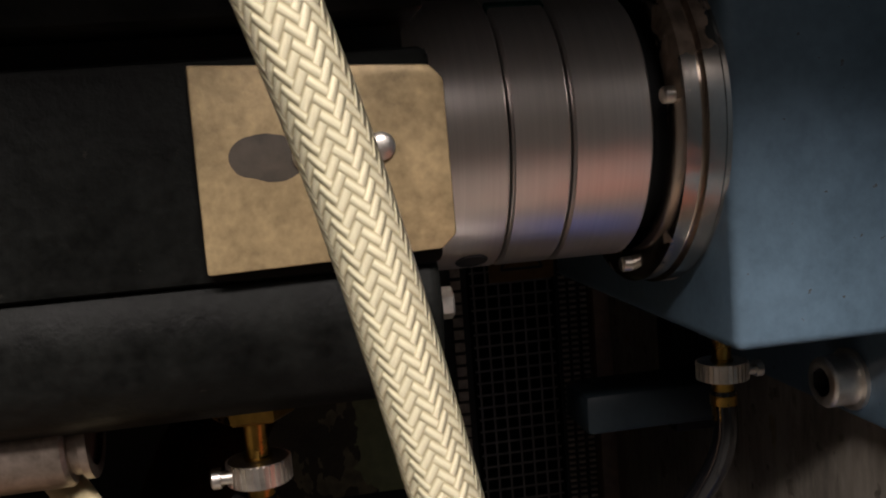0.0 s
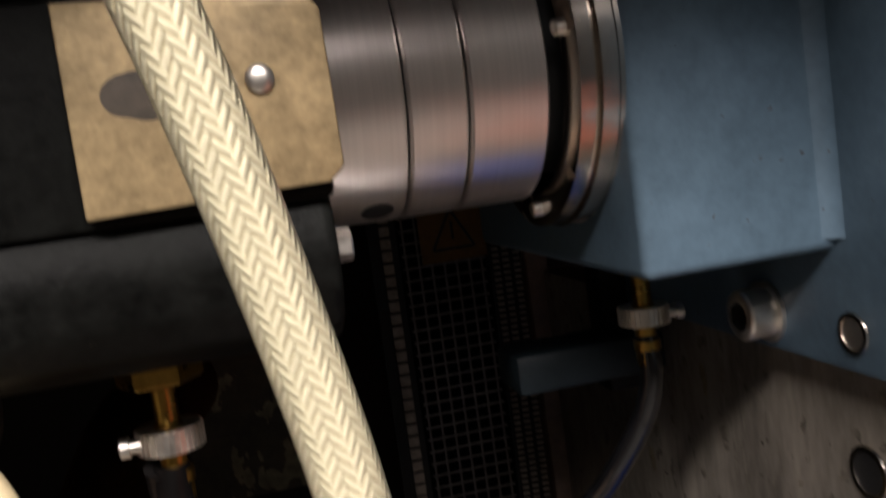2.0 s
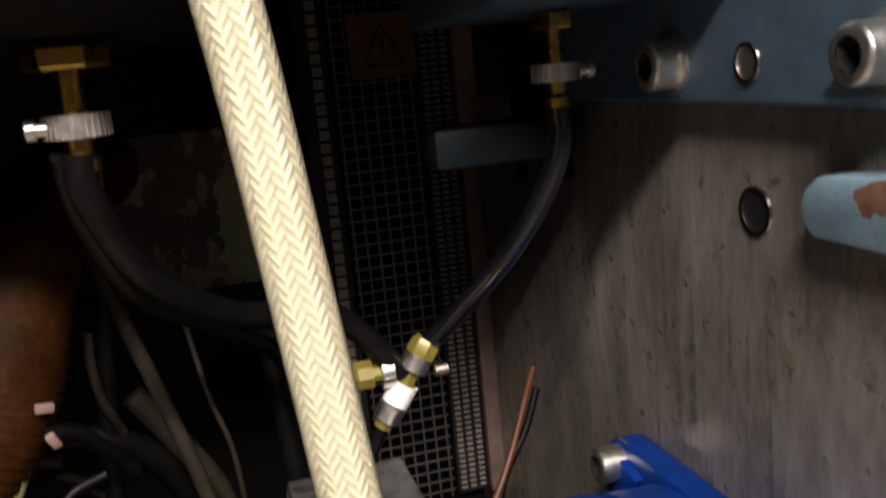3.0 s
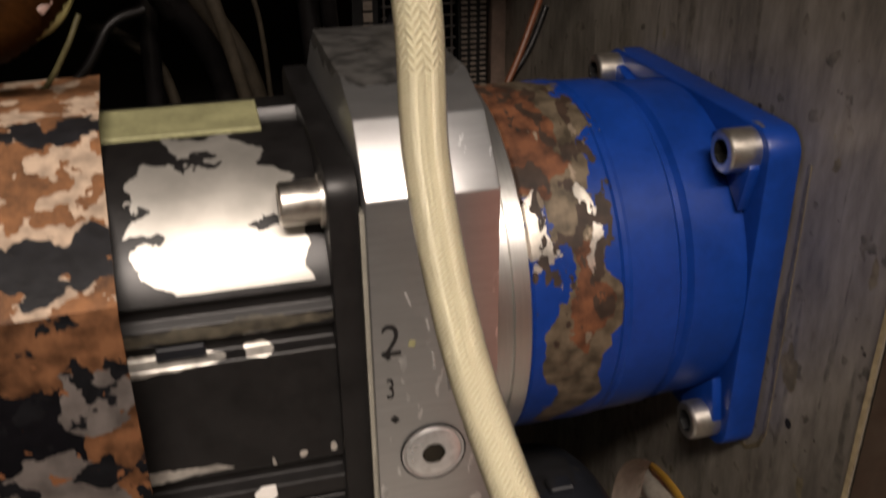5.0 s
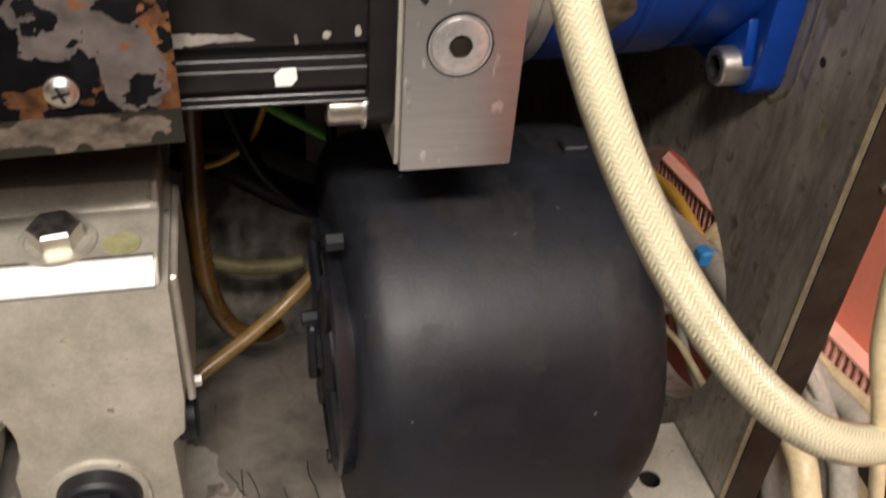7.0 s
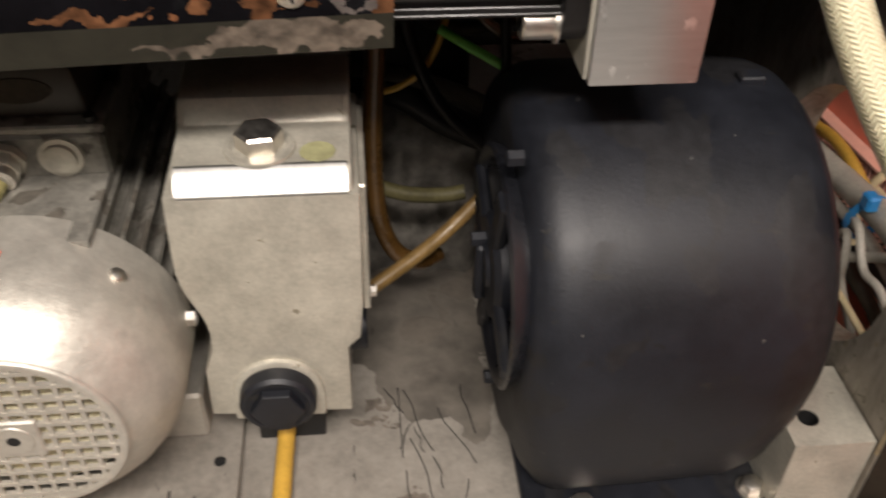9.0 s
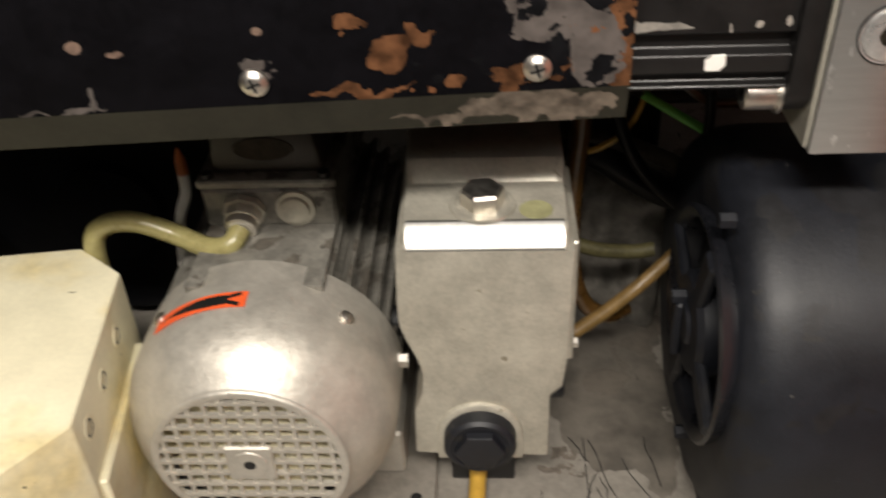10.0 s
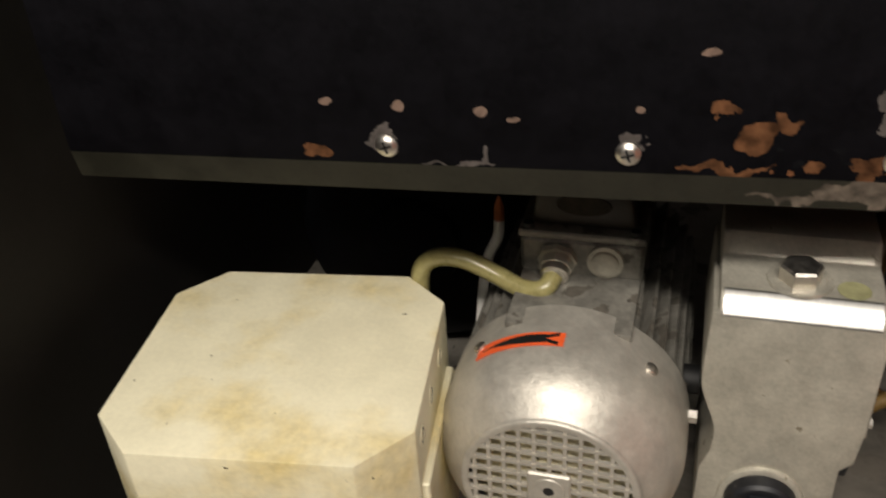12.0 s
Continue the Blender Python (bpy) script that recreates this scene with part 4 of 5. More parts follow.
for x, y, z, mname, a in ((-0.043, 0.343, 0.486, "pinktag", 0.2), (-0.042, 0.343, 0.473, "pinktag", 1.2), (-0.066, 0.34, 0.454, "pinktag", -0.8), (-0.066, 0.342, 0.466, "greycable", -0.3)):
    b = block(-0.0034, 0.0034, -0.0013, 0.0013, -0.0018, 0.0018, 0.0007, 2)
    b.transform(Matrix.Translation((x, y, z)) @ Matrix.Rotation(a, 4, "Y") @ Matrix.Rotation(0.4, 4, "Z"))
    solo("wire_marker", b, M[mname], "small wire marker tag among the tangled wires", "tag", "wire markers")

# ---- servo drive line ----
GY, GZ = 0.303, 0.3365


def rounded_square(h, c, n=6):
    out = []
    for sx, sz, a0 in ((1, 1, 0), (-1, 1, 90), (-1, -1, 180), (1, -1, 270)):
        for i in range(n + 1):
            a = radians(a0 + 90 * i / n)
            out.append((GY + sx * (h - c) + c * math.cos(a), GZ + sz * (h - c) + c * math.sin(a)))
    return out


servo = thing("servo_motor", "black anodised servo motor with worn bare metal upper face", "motor")
F, TP = 0.2285, 0.4105
prof = [(F + 0.003, 0.2695), (F, 0.2715), (F, 0.2725), (F + 0.004, 0.2735), (F + 0.004, 0.2765), (F, 0.2785), (F, 0.2865), (F + 0.005, 0.2885), (F + 0.005, 0.2945), (F, 0.2965), (F, 0.3465),
        (F + 0.005, 0.3485), (F + 0.005, 0.3545), (F, 0.3565), (F, 0.3625), (F + 0.004, 0.3645), (F + 0.004, 0.3695), (F, 0.3715), (F + 0.003, 0.378), (F + 0.022, 0.4), (F + 0.036, 0.4075), (F + 0.046, TP), (F + 0.06, TP + 0.001),
        (F + 0.063, TP - 0.005), (F + 0.088, TP - 0.005), (F + 0.091, TP + 0.001), (F + 0.13, TP - 0.006), (F + 0.148, TP - 0.03), (F + 0.148, 0.285), (F + 0.13, 0.262), (F + 0.03, 0.2665)]
part("motor_body", prism(prof, "x", -0.2, 0.0285, 0.0004, 1), M["servo"], servo)
part("rating_label", block(-0.052, 0.012, F + 0.062, F + 0.1, TP - 0.006, TP + 0.0018, 0.0005, 1), M["label"], servo, "pale yellow rating label")
part("motor_flange", prism(rounded_square(0.0785, 0.012), "x", 0.028, 0.0392, 0.0012), M["anod"], servo)
part("paint_dab", prism([(-0.0072, 0.2795), (-0.0076, 0.2845), (-0.0048, 0.2868), (0.0008, 0.287), (0.0012, 0.2822), (-0.0012, 0.2795)], "y", F - 0.0003, F + 0.0006, 0.0002, 1), M["white"], servo, "white paint dab")
part("worm_cover", block(-0.035, -0.018, F + 0.0006, F + 0.0055, 0.349, 0.3543, 0.0005, 1), M["plastic"], servo)
for y, z in ((GY - 0.066, GZ + 0.0645), (GY - 0.066, GZ - 0.0715)):
    cap_screw((0.028, y, z), "-x", 0.0078, 0.0155, "bright socket cap screw in the servo motor flange", washer=True)

clamp = thing("adapter_block", "milled aluminium adapter block with black ink marks", "block")
cp = [(0.2185, 0.2435), (0.2185, 0.406), (0.2385, 0.4285), (0.263, 0.4375), (0.343, 0.4375), (0.3875, 0.406), (0.3875, 0.2435)]
part("block_body", prism(cp, "x", 0.0400, 0.0875, 0.0009, 2), M["alu"], clamp)
part("gasket_edge", prism([(0.2225, 0.245), (0.2225, 0.4), (0.384, 0.4), (0.384, 0.245)], "x", 0.0385, 0.0402), M["castalu"], clamp, "grey sealant line")
plug = part("access_plug", lathe((0.0617, 0.2187, 0.2985), "-y", [(0, 0.0128), (0.0008, 0.0127), (0.0008, 0.0119), (-0.0006, 0.0117), (-0.0006, 0.0112), (0.0013, 0.0108), (0.0016, 0.01), (0.0016, 0.0046)], 40), M["alubright"], clamp, "round aluminium plug")
# Dark brown here paints the shade inside the socket.
part("hex_socket", lathe((0.0617, 0.2187, 0.2985), "-y", [(0.0017, 0.0049), (0.0004, 0.0046), (0.0004, 0)], 6), M["plateedge"], plug)
part("seat_groove", lathe((0.0617, 0.2187, 0.2985), "-y", [(0.0003, 0.0131), (0.0009, 0.0131), (0.0009, 0.0124), (0.0003, 0.0124)], 40), M["dark"], plug, "dark groove round the plug")


def text_part(text, size, at, parent, squash=1.0):
    cu = bpy.data.curves.new("tmp", "FONT")
    cu.body, cu.size, cu.extrude = text, size, 0.00008
    tmp = new("tmp", cu)
    me = bpy.data.meshes.new_from_object(tmp.evaluated_get(bpy.context.evaluated_depsgraph_get()))
    bpy.data.objects.remove(tmp)
    bm = bmesh.new()
    bm.from_mesh(me)
    bpy.data.meshes.remove(me)
    bm.transform(at @ Matrix.Diagonal((squash, 1, 1, 1)))
    return part("ink_mark", bm, M["ink"], parent, "handwritten black ink mark")


face = Matrix.Translation((0.0428, 0.2183, 0.347)) @ Matrix.Rotation(radians(90), 4, "X")
text_part("2", 0.019, face @ Matrix.Translation((0.0, -0.002, 0)), clamp, 0.85)
text_part("3", 0.0125, Matrix.Translation((0.0012, 0, -0.0205)) @ face, clamp, 0.6)
for x, z, a, ln, w, mm in ((0.0545, 0.349, 0.3, 0.0026, 0.0013, "label"), (0.0447, 0.3452, 0.9, 0.004, 0.0009, "ink"), (0.0472, 0.3165, 0.8, 0.0028, 0.0012, "ink"), (0.068, 0.352, 1.35, 0.011, 0.0004, "inkghost"), (0.0735, 0.352, 1.5, 0.011, 0.0004, "inkghost"), (0.071, 0.3575, 0.2, 0.005, 0.0004, "inkghost"), (0.071, 0.3505, -0.1, 0.0045, 0.0004, "inkghost"), (0.0735, 0.344, 1.3, 0.004, 0.0008, "inkghost"), (0.068, 0.332, 1.5, 0.012, 0.0005, "inkghost"), (0.0725, 0.332, 1.55, 0.012, 0.0004, "inkghost"), (0.07, 0.3375, 0.1, 0.004, 0.0004, "inkghost"), (0.0755, 0.325, 1.4, 0.005, 0.0004, "inkghost"), (0.0625, 0.34, 1.5, 0.007, 0.0004, "alubright"), (0.0605, 0.356, 1.4, 0.005, 0.0004, "alubright"), (0.0535, 0.3675, 1.25, 0.006, 0.0004, "alubright"), (0.076, 0.287, 1.5, 0.004, 0.0003, "alubright")):
    b = block(-ln / 2, ln / 2, -0.0001, 0.0001, -w, w)
    b.transform(Matrix.Translation((x, 0.2183, z)) @ Matrix.Rotation(a, 4, "Y"))
    part("scratch" if mm == "alubright" else "ink_mark", b, M[mm], clamp)

gear = thing("planetary_gearbox", "blue painted planetary gearbox with flaking rusty paint", "gearbox")
GR = 0.0765
part("input_ring", lathe((0, GY, GZ), "x", [(0.0872, 0.05), (0.0872, GR + 0.001), (0.0885, GR + 0.003), (0.0945, GR + 0.003), (0.0948, GR + 0.0018), (0.0958, GR + 0.0018), (0.0961, GR + 0.0036), (0.1025, GR + 0.0036), (0.1032, GR + 0.0025), (0.1032, 0.05)], 96), M["alur"], gear, "bright turned aluminium ring")
part("gearbox_body", lathe((0, GY, GZ), "x", [(0.1033, 0.05), (0.1033, GR + 0.0005), (0.105, GR + 0.002), (0.1405, GR + 0.002), (0.1425, GR + 0.0005), (0.1445, GR + 0.0005), (0.1455, GR + 0.0012), (0.166, GR + 0.0005), (0.169, GR - 0.0035), (0.1715, GR - 0.0035), (0.1735, GR - 0.001), (0.1995, GR - 0.002), (0.2, 0.05)], 96), M["blue"], gear)
part("output_flange", prism(rounded_square(0.0755, 0.011), "x", 0.1975, 0.212, 0.0012), M["blue"], gear)
for sy, sz in ((-1, 1), (-1, -1), (1, 1), (1, -1)):
    part("corner_web", prism([(GY + sy * 0.04, GZ + sz * 0.066), (GY + sy * 0.066, GZ + sz * 0.04), (GY + sy * 0.071, GZ + sz * 0.06), (GY + sy * 0.06, GZ + sz * 0.071)], "x", 0.193, 0.199, 0.001), M["blue"], gear)
    cap_screw((0.2, GY + sy * 0.0625, GZ + sz * 0.0635 + (0.002 if sz > 0 else 0)), "-x", 0.0087, 0.0155, "bright socket cap screw holding the blue gearbox flange")

# ---- black sheet cover ----
cover = thing("sheet_metal_cover", "black painted sheet metal cover with flaked rusty patches", "cover")
SL = 0.071


def sheet(points, t, x0, x1):
    """Bent sheet of thickness t along x, following the cover's skew."""
    p = [Vector((y, z)) for y, z in points]
    off = []
    for i, q in enumerate(p):
        d = (p[min(i + 1, len(p) - 1)] - p[max(i - 1, 0)]).normalized()
        off.append((q.x - d.y * t, q.y + d.x * t))
    return prism([tuple(q) for q in p] + off[::-1], "x", x0, x1)


skew = Matrix(((1, -SL, 0, SL * 0.2063), (SL, 1, 0, SL * 0.06), (0, 0, 1, 0), (0, 0, 0, 1)))
for nm, pts, mm in (("front_panel", [(0.2066, 0.284), (0.2063, 0.287), (0.2063, 0.378), (0.2075, 0.381), (0.211, 0.3825)], "cover"), ("bottom_lip", [(0.232, 0.264), (0.2125, 0.2665), (0.2098, 0.268), (0.2066, 0.284)], "lip"), ("top_panel", [(0.211, 0.3825), (0.2135, 0.3848), (0.282, 0.418), (0.287, 0.4195), (0.36, 0.4195)], "covertop")):
    cv = sheet(pts, -0.0016, -0.475, -0.0415)
    cv.transform(skew)
    part(nm, cv, M[mm], cover)
for x in (-0.0791, -0.1915, -0.304):
    pan_screw((x, 0.2063 + SL * (x + 0.06) - 0.0002, 0.2942), AX["-y"])

# ---- blower ----
blower = thing("centrifugal_blower", "black moulded centrifugal blower on the machine floor", "blower")
BY, BZ, BR = 0.2825, 0.096, 0.1125
IY, IZ = 0.2525, 0.117


def scroll(n=72, swell=1.0):
    """Spiral casing outline in the (y, z) plane, widening towards the outlet foot."""
    out = []
    for i in range(n):
        a = 2 * math.pi * i / n
        r = BR + 0.021 * swell * math.exp(-((a - radians(230)) / radians(26)) ** 2)
        out.append((BY + r * math.cos(a), max(Z0 + 0.004, BZ + r * math.sin(a))))
    return out


def scroll_casing():
    bm = bmesh.new()
    n = len(scroll())
    rows = []
    rows.append([bm.verts.new((0.0185, IY + 0.063 * math.cos(2 * math.pi * i / n), IZ + 0.063 * math.sin(2 * math.pi * i / n))) for i in range(n)])
    for x, k in ((0.0187, 0.84), (0.0195, 0.88), (0.0225, 0.925), (0.0275, 0.965), (0.035, 0.99), (0.045, 1.0), (0.09, 1.0), (0.14, 0.995), (0.156, 0.98), (0.165, 0.95), (0.171, 0.90), (0.173, 0.84), (0.173, 0.3)):
        rows.append([bm.verts.new((x, BY + (y - BY) * k, BZ + (z - BZ) * k)) for y, z in scroll(n, max(0.0, min(1.0, (k - 0.93) / 0.07)))])
    for p, q in zip(rows, rows[1:]):
        for i in range(n):
            bm.faces.new((p[i], p[(i + 1) % n], q[(i + 1) % n], q[i]))
    bm.faces.new(rows[-1])
    return bm


part("casing", scroll_casing(), M["plastic"], blower, sharp=60)
part("inlet_ring", lathe((0, IY, IZ), "x", [(0.026, 0.0605), (0.0155, 0.0655), (0.012, 0.0665), (0.0105, 0.0645), (0.0115, 0.061), (0.014, 0.0585), (0.026, 0.056)], 64), M["gloss"], blower)
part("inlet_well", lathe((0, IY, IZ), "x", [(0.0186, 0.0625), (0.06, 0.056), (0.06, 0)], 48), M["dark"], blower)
part("motor_hub", lathe((0, IY, IZ), "x", [(0.06, 0.03), (0.012, 0.03), (0.0085, 0.027), (0.0085, 0.012), (0.0065, 0.0105), (0.0065, 0)], 40), M["plastic"], blower)
for i in range(26):
    b = block(0.03, 0.058, -0.0006, 0.0006, 0.04, 0.055)
    b.transform(Matrix.Translation((0, IY, IZ)) @ Matrix.Rotation(2 * math.pi * i / 26, 4, "X"))
    part("impeller_blade", b, M["plastic"], blower)
for a in (20, 110, 200, 290):
    b = block(0.0085, 0.015, -0.007, 0.007, 0.022, 0.064, 0.002, 1)
    b.transform(Matrix.Translation((0, IY, IZ)) @ Matrix.Rotation(radians(a), 4, "X"))
    part("inlet_arm", b, M["plastic"], blower)
part("hub_strap", block(0.003, 0.0085, IY + 0.004, IY + 0.013, 0.088, 0.126, 0.0015, 1), M["plastic"], blower)
for x, y, z in ((0.0185, 0.2325, 0.1995), (0.0185, 0.2485, 0.0335), (0.0085, 0.262, 0.1285)):
    part("casing_bolt", lathe((x, y, z), "-x", [(0, 0.0042), (0.0075, 0.0042), (0.008, 0.0036), (0.008, 0)], 6), M["plastic"], blower)
part("casing_clip", block(0.137, 0.15, 0.278, 0.288, BZ + BR - 0.004, BZ + BR + 0.003, 0.001, 1), M["plastic"], blower)
part("outlet_foot", prism([(0.25, Z0), (0.24, 0.0), (0.25, 0.03), (0.4, 0.045), (0.41, Z0)], "x", 0.034, 0.155, 0.0025, 2), M["plastic"], blower)
part("foot_flange", block(0.027, 0.172, 0.172, 0.36, Z0, Z0 + 0.007, 0.0015, 1), M["plastic"], blower)
for x, y in ((0.06, 0.181), (0.16, 0.185)):
    t = thing("hex_bolt", "bright hexagon bolt holding down the blower foot", "bolt", "blower foot bolts")
    part("bolt_head", lathe((x, y, Z0 + 0.0085), "z", [(0, 0.006), (0.0055, 0.006), (0.006, 0.005), (0.006, 0)], 6), M["zinc"], t)
    part("washer", lathe((x, y, Z0 + 0.007), "z", [(0, 0.0085), (0.0015, 0.0085), (0.0015, 0)], 28), M["zinc"], t)

# ---- grey pump gearbox ----
pump = thing("gear_unit", "grey cast aluminium gear unit with a black plug", "gearbox")


def gear_unit():
    left = [(-0.1455, 0.1915), (-0.1468, 0.16), (-0.147, 0.146)] + [(-0.147 + 0.0105 * (0.5 - 0.5 * math.cos(math.pi * k / 6)), 0.146 - 0.042 * k / 6) for k in range(1, 7)] + [(-0.1375, 0.092), (-0.1425, 0.078), (-0.1435, 0.0435)]
    right = [(-0.067, 0.0405), (-0.067, 0.09), (-0.0605, 0.097), (-0.0583, 0.12), (-0.0575, 0.1895)]
    bottom = [(-0.131, 0.0425), (-0.13, 0.040), (-0.083, 0.0395), (-0.082, 0.0412)]
    return prism(left + bottom + right, "y", 0.2235, 0.315, 0.0012)


part("unit_body", gear_unit(), M["castalu"], pump)
part("top_chamfer", prism([(0.2238, 0.1895), (0.2335, 0.2), (0.2655, 0.201), (0.2745, 0.2115), (0.315, 0.212), (0.315, 0.1895)], "x", -0.1425, -0.0605, 0.0018, 2), M["castalu"], pump)
boss = part("plug_boss", lathe((-0.106, 0.2237, 0.0605), "-y", [(0, 0.0245), (0.0022, 0.0238), (0.003, 0.0225), (0.003, 0.0205)], 48), M["castalu"], pump)
part("boss_skirt", prism([(-0.1305, 0.041), (-0.1305, 0.06), (-0.0815, 0.06), (-0.0815, 0.041)], "y", 0.2212, 0.2237, 0.001), M["castalu"], pump)
pg = part("sight_plug", lathe((-0.106, 0.2235, 0.0605), "-y", [(0, 0.0205), (0.0105, 0.0203), (0.0125, 0.0185), (0.0125, 0.0165), (0.0118, 0.0155), (0.0118, 0)], 48), M["plastic"], pump, "black plastic plug")
part("plug_hexagon", lathe((-0.106, 0.2235, 0.0605), "-y", [(0.0115, 0.0145), (0.0155, 0.014), (0.016, 0.0132), (0.016, 0)], 6), M["plastic"], pg)
tb = part("filler_bolt", lathe((-0.1025, 0.2475, 0.2012), "z", [(0, 0.0112), (0.008, 0.0112), (0.0095, 0.01), (0.0095, 0)], 6, Matrix.Rotation(0.15, 4, "Z")), M["zinc"], pump, "bright hexagon filler bolt")
part("filler_washer", lathe((-0.1025, 0.2475, 0.2005), "z", [(0, 0.0168), (0.0014, 0.0164), (0.0018, 0.0138), (0.001, 0.013), (0.001, 0.009)], 36), M["castalu"], pump)
part("bright_chamfer", prism([(0.2234, 0.1892), (0.2234, 0.1905), (0.2332, 0.2004), (0.235, 0.2004)], "x", -0.1405, -0.0625, 0.0004, 1), M["alur"], pump, "bright machined chamfer")
part("rear_bevel", prism([(0.2652, 0.2008), (0.2742, 0.2118), (0.276, 0.2118), (0.268, 0.2008)], "x", -0.139, -0.064, 0.0003, 1), M["castalu"], pump)
part("oil_stain", lathe((-0.076, 0.2425, 0.2007), "z", [(0, 0.0085), (0.0002, 0.0082), (0.0003, 0)], 12), M["label"], pump, "yellowish oil stain")
part("side_plug", lathe((-0.067, 0.26, 0.07), "x", [(0, 0.0135), (0.009, 0.0135), (0.01, 0.0125), (0.01, 0)], 24), M["plastic"], pump, "black side plug")
part("side_cover", block(-0.0585, -0.0545, 0.236, 0.31, 0.105, 0.185, 0.001, 1), M["castalu"], pump)
part("side_bolt", lathe((-0.0548, 0.245, 0.11), "x", [(0, 0.0032), (0.0035, 0.0032), (0.0035, 0)], 6), M["zinc"], pump)
part("shaft_coupling", lathe((-0.146, 0.27, 0.105), "-x", [(0, 0.009), (0.012, 0.009), (0.012, 0.006), (0.02, 0.006)], 20), M["dark"], pump)
part("coupling_bolt", lathe((-0.146, 0.242, 0.1), "-x", [(0, 0.0045), (0.005, 0.0045), (0.005, 0)], 6), M["zinc"], pump)
part("unit_foot", block(-0.125, -0.085, 0.25, 0.315, Z0, 0.043, 0.001, 1), M["dark"], pump)
cable("yellow_drain_hose", [(-0.106, 0.262, 0.041), (-0.107, 0.258, 0.015), (-0.1085, 0.246, -0.004), (-0.110, 0.21, -0.0075), (-0.111, 0.16, -0.0075)], 0.0055, M["yellowtube"], "dull yellow drain hose lying on the floor pan", "hose")

# ---- electric motor with fan cowl ----
motor = thing("electric_motor", "silver painted electric motor with a fan cowl and cooling fins", "motor")
MX, MZ, MR = -0.2235, 0.0905, 0.0735
part("fan_cowl", lathe((MX, 0, MZ), "y", [(0.252, MR - 0.002), (0.252, MR), (0.222, MR), (0.212, MR - 0.0006), (0.203, MR - 0.0028), (0.195, MR - 0.0065), (0.188, MR - 0.0115), (0.1825, MR - 0.0165), (0.179, MR - 0.0205), (0.1778, MR - 0.0215), (0.1772, MR - 0.0218), (0.1758, MR - 0.0222), (0.1752, MR - 0.0232), (0.1755, MR - 0.0255), (0.1785, MR - 0.0262)], 96), M["silver"], motor, sharp=50)


def grille():
    """Square lattice filling the round opening, with a square hub plate."""
    bars = []
    r = MR - 0.025
    for k in range(-5, 6):
        o = k * 0.0086
        h = math.sqrt(max(0.0, r * r - o * o))
        if h < 0.004:
            continue
        bars.append(block(MX + o - 0.0011, MX + o + 0.0011, 0.1762, 0.1785, MZ - h, MZ + h))
        bars.append(block(MX - h, MX + h, 0.1758, 0.1783, MZ + o - 0.0011, MZ + o + 0.0011))
    return bars


gr = part("grille", lathe((MX, 0, MZ), "y", [(0.1757, MR - 0.025), (0.1757, MR - 0.0265), (0.1787, MR - 0.0265), (0.1787, MR - 0.025)], 64), M["silver"], motor)
for b in grille():
    part("grille_bar", b, M["silver"], gr)
part("hub_plate", block(MX - 0.0125, MX + 0.0125, 0.1748, 0.178, MZ - 0.0125, MZ + 0.0125, 0.001, 1), M["silver"], gr)
part("hub_ring", lathe((MX, 0.1749, MZ), "-y", [(0, 0.0095), (0.0008, 0.009), (0.0008, 0.0032)], 28), M["silver"], gr)
part("hub_hole", lathe((MX, 0.1742, MZ), "-y", [(0, 0.0032), (0.0001, 0)], 16), M["dark"], gr)
part("fan_disc", lathe((MX, 0, MZ), "y", [(0.190, MR - 0.024), (0.187, 0.03), (0.184, 0.012), (0.184, 0)], 40), M["cream"], motor, "cream fan behind the grille")
part("stator", lathe((MX, 0, MZ), "y", [(0.235, MR - 0.012), (0.42, MR - 0.012), (0.42, 0.02)], 64), M["grimeshadesilver"], motor)
for i in range(40):
    a = radians(360 * i / 40 + 4.5)
    if 62 < math.degrees(a) % 360 < 118:
        continue
    b = block(MR - 0.014, MR - 0.001, 0.24, 0.415, -0.0011, 0.0011)
    b.transform(Matrix.Translation((MX, 0, MZ)) @ Matrix.Rotation(-a, 4, "Y"))
    part("cooling_fin", b, M["grimeshadesilver"], motor)
part("saddle", prism([(MX - 0.036, MZ + 0.048), (MX - 0.037, MZ + 0.0685), (MX + 0.037, MZ + 0.0685), (MX + 0.036, MZ + 0.048)], "y", 0.236, 0.415, 0.001), M["grimeshadesilver"], motor)
for a in (48, 132, 228, 312):
    part("cowl_screw", lathe((MX + (MR - 0.001) * math.cos(radians(a)), 0.226, MZ + (MR - 0.001) * math.sin(radians(a))), "z", [(-0.001, 0.0042), (0.0026, 0.004), (0.0036, 0.0026), (0.0038, 0)], 16, Matrix.Rotation(radians(90 - a), 4, "Y")), M["zinc"], motor, "small bright cowl screw")
for x in (MX - 0.055, MX + 0.055):
    part("motor_foot", block(x - 0.014, x + 0.014, 0.25, 0.4, Z0 + 0.006, 0.03, 0.002, 1), M["silver"], motor)
box = part("terminal_box", block(-0.2615, -0.1855, 0.2925, 0.372, 0.1575, 0.183, 0.002, 1), M["grimeshadesilver"], motor)
part("terminal_lid", block(-0.263, -0.184, 0.2915, 0.374, 0.1835, 0.1885, 0.0012, 1), M["grimeshadesilver"], box)
part("lid_dome", prism([(-0.256, 0.1885), (-0.252, 0.217), (-0.196, 0.217), (-0.191, 0.1885)], "y", 0.3, 0.37, 0.003, 2), M["lidshade"], box)
part("maker_plate", lathe((-0.2235, 0.2999, 0.2045), "-y", [(0, 0.009), (0.0006, 0.0088), (0.0007, 0)], 32, AX["-y"] @ Matrix.Diagonal((1.9, 0.8, 1, 1))), M["dustytube"], box)
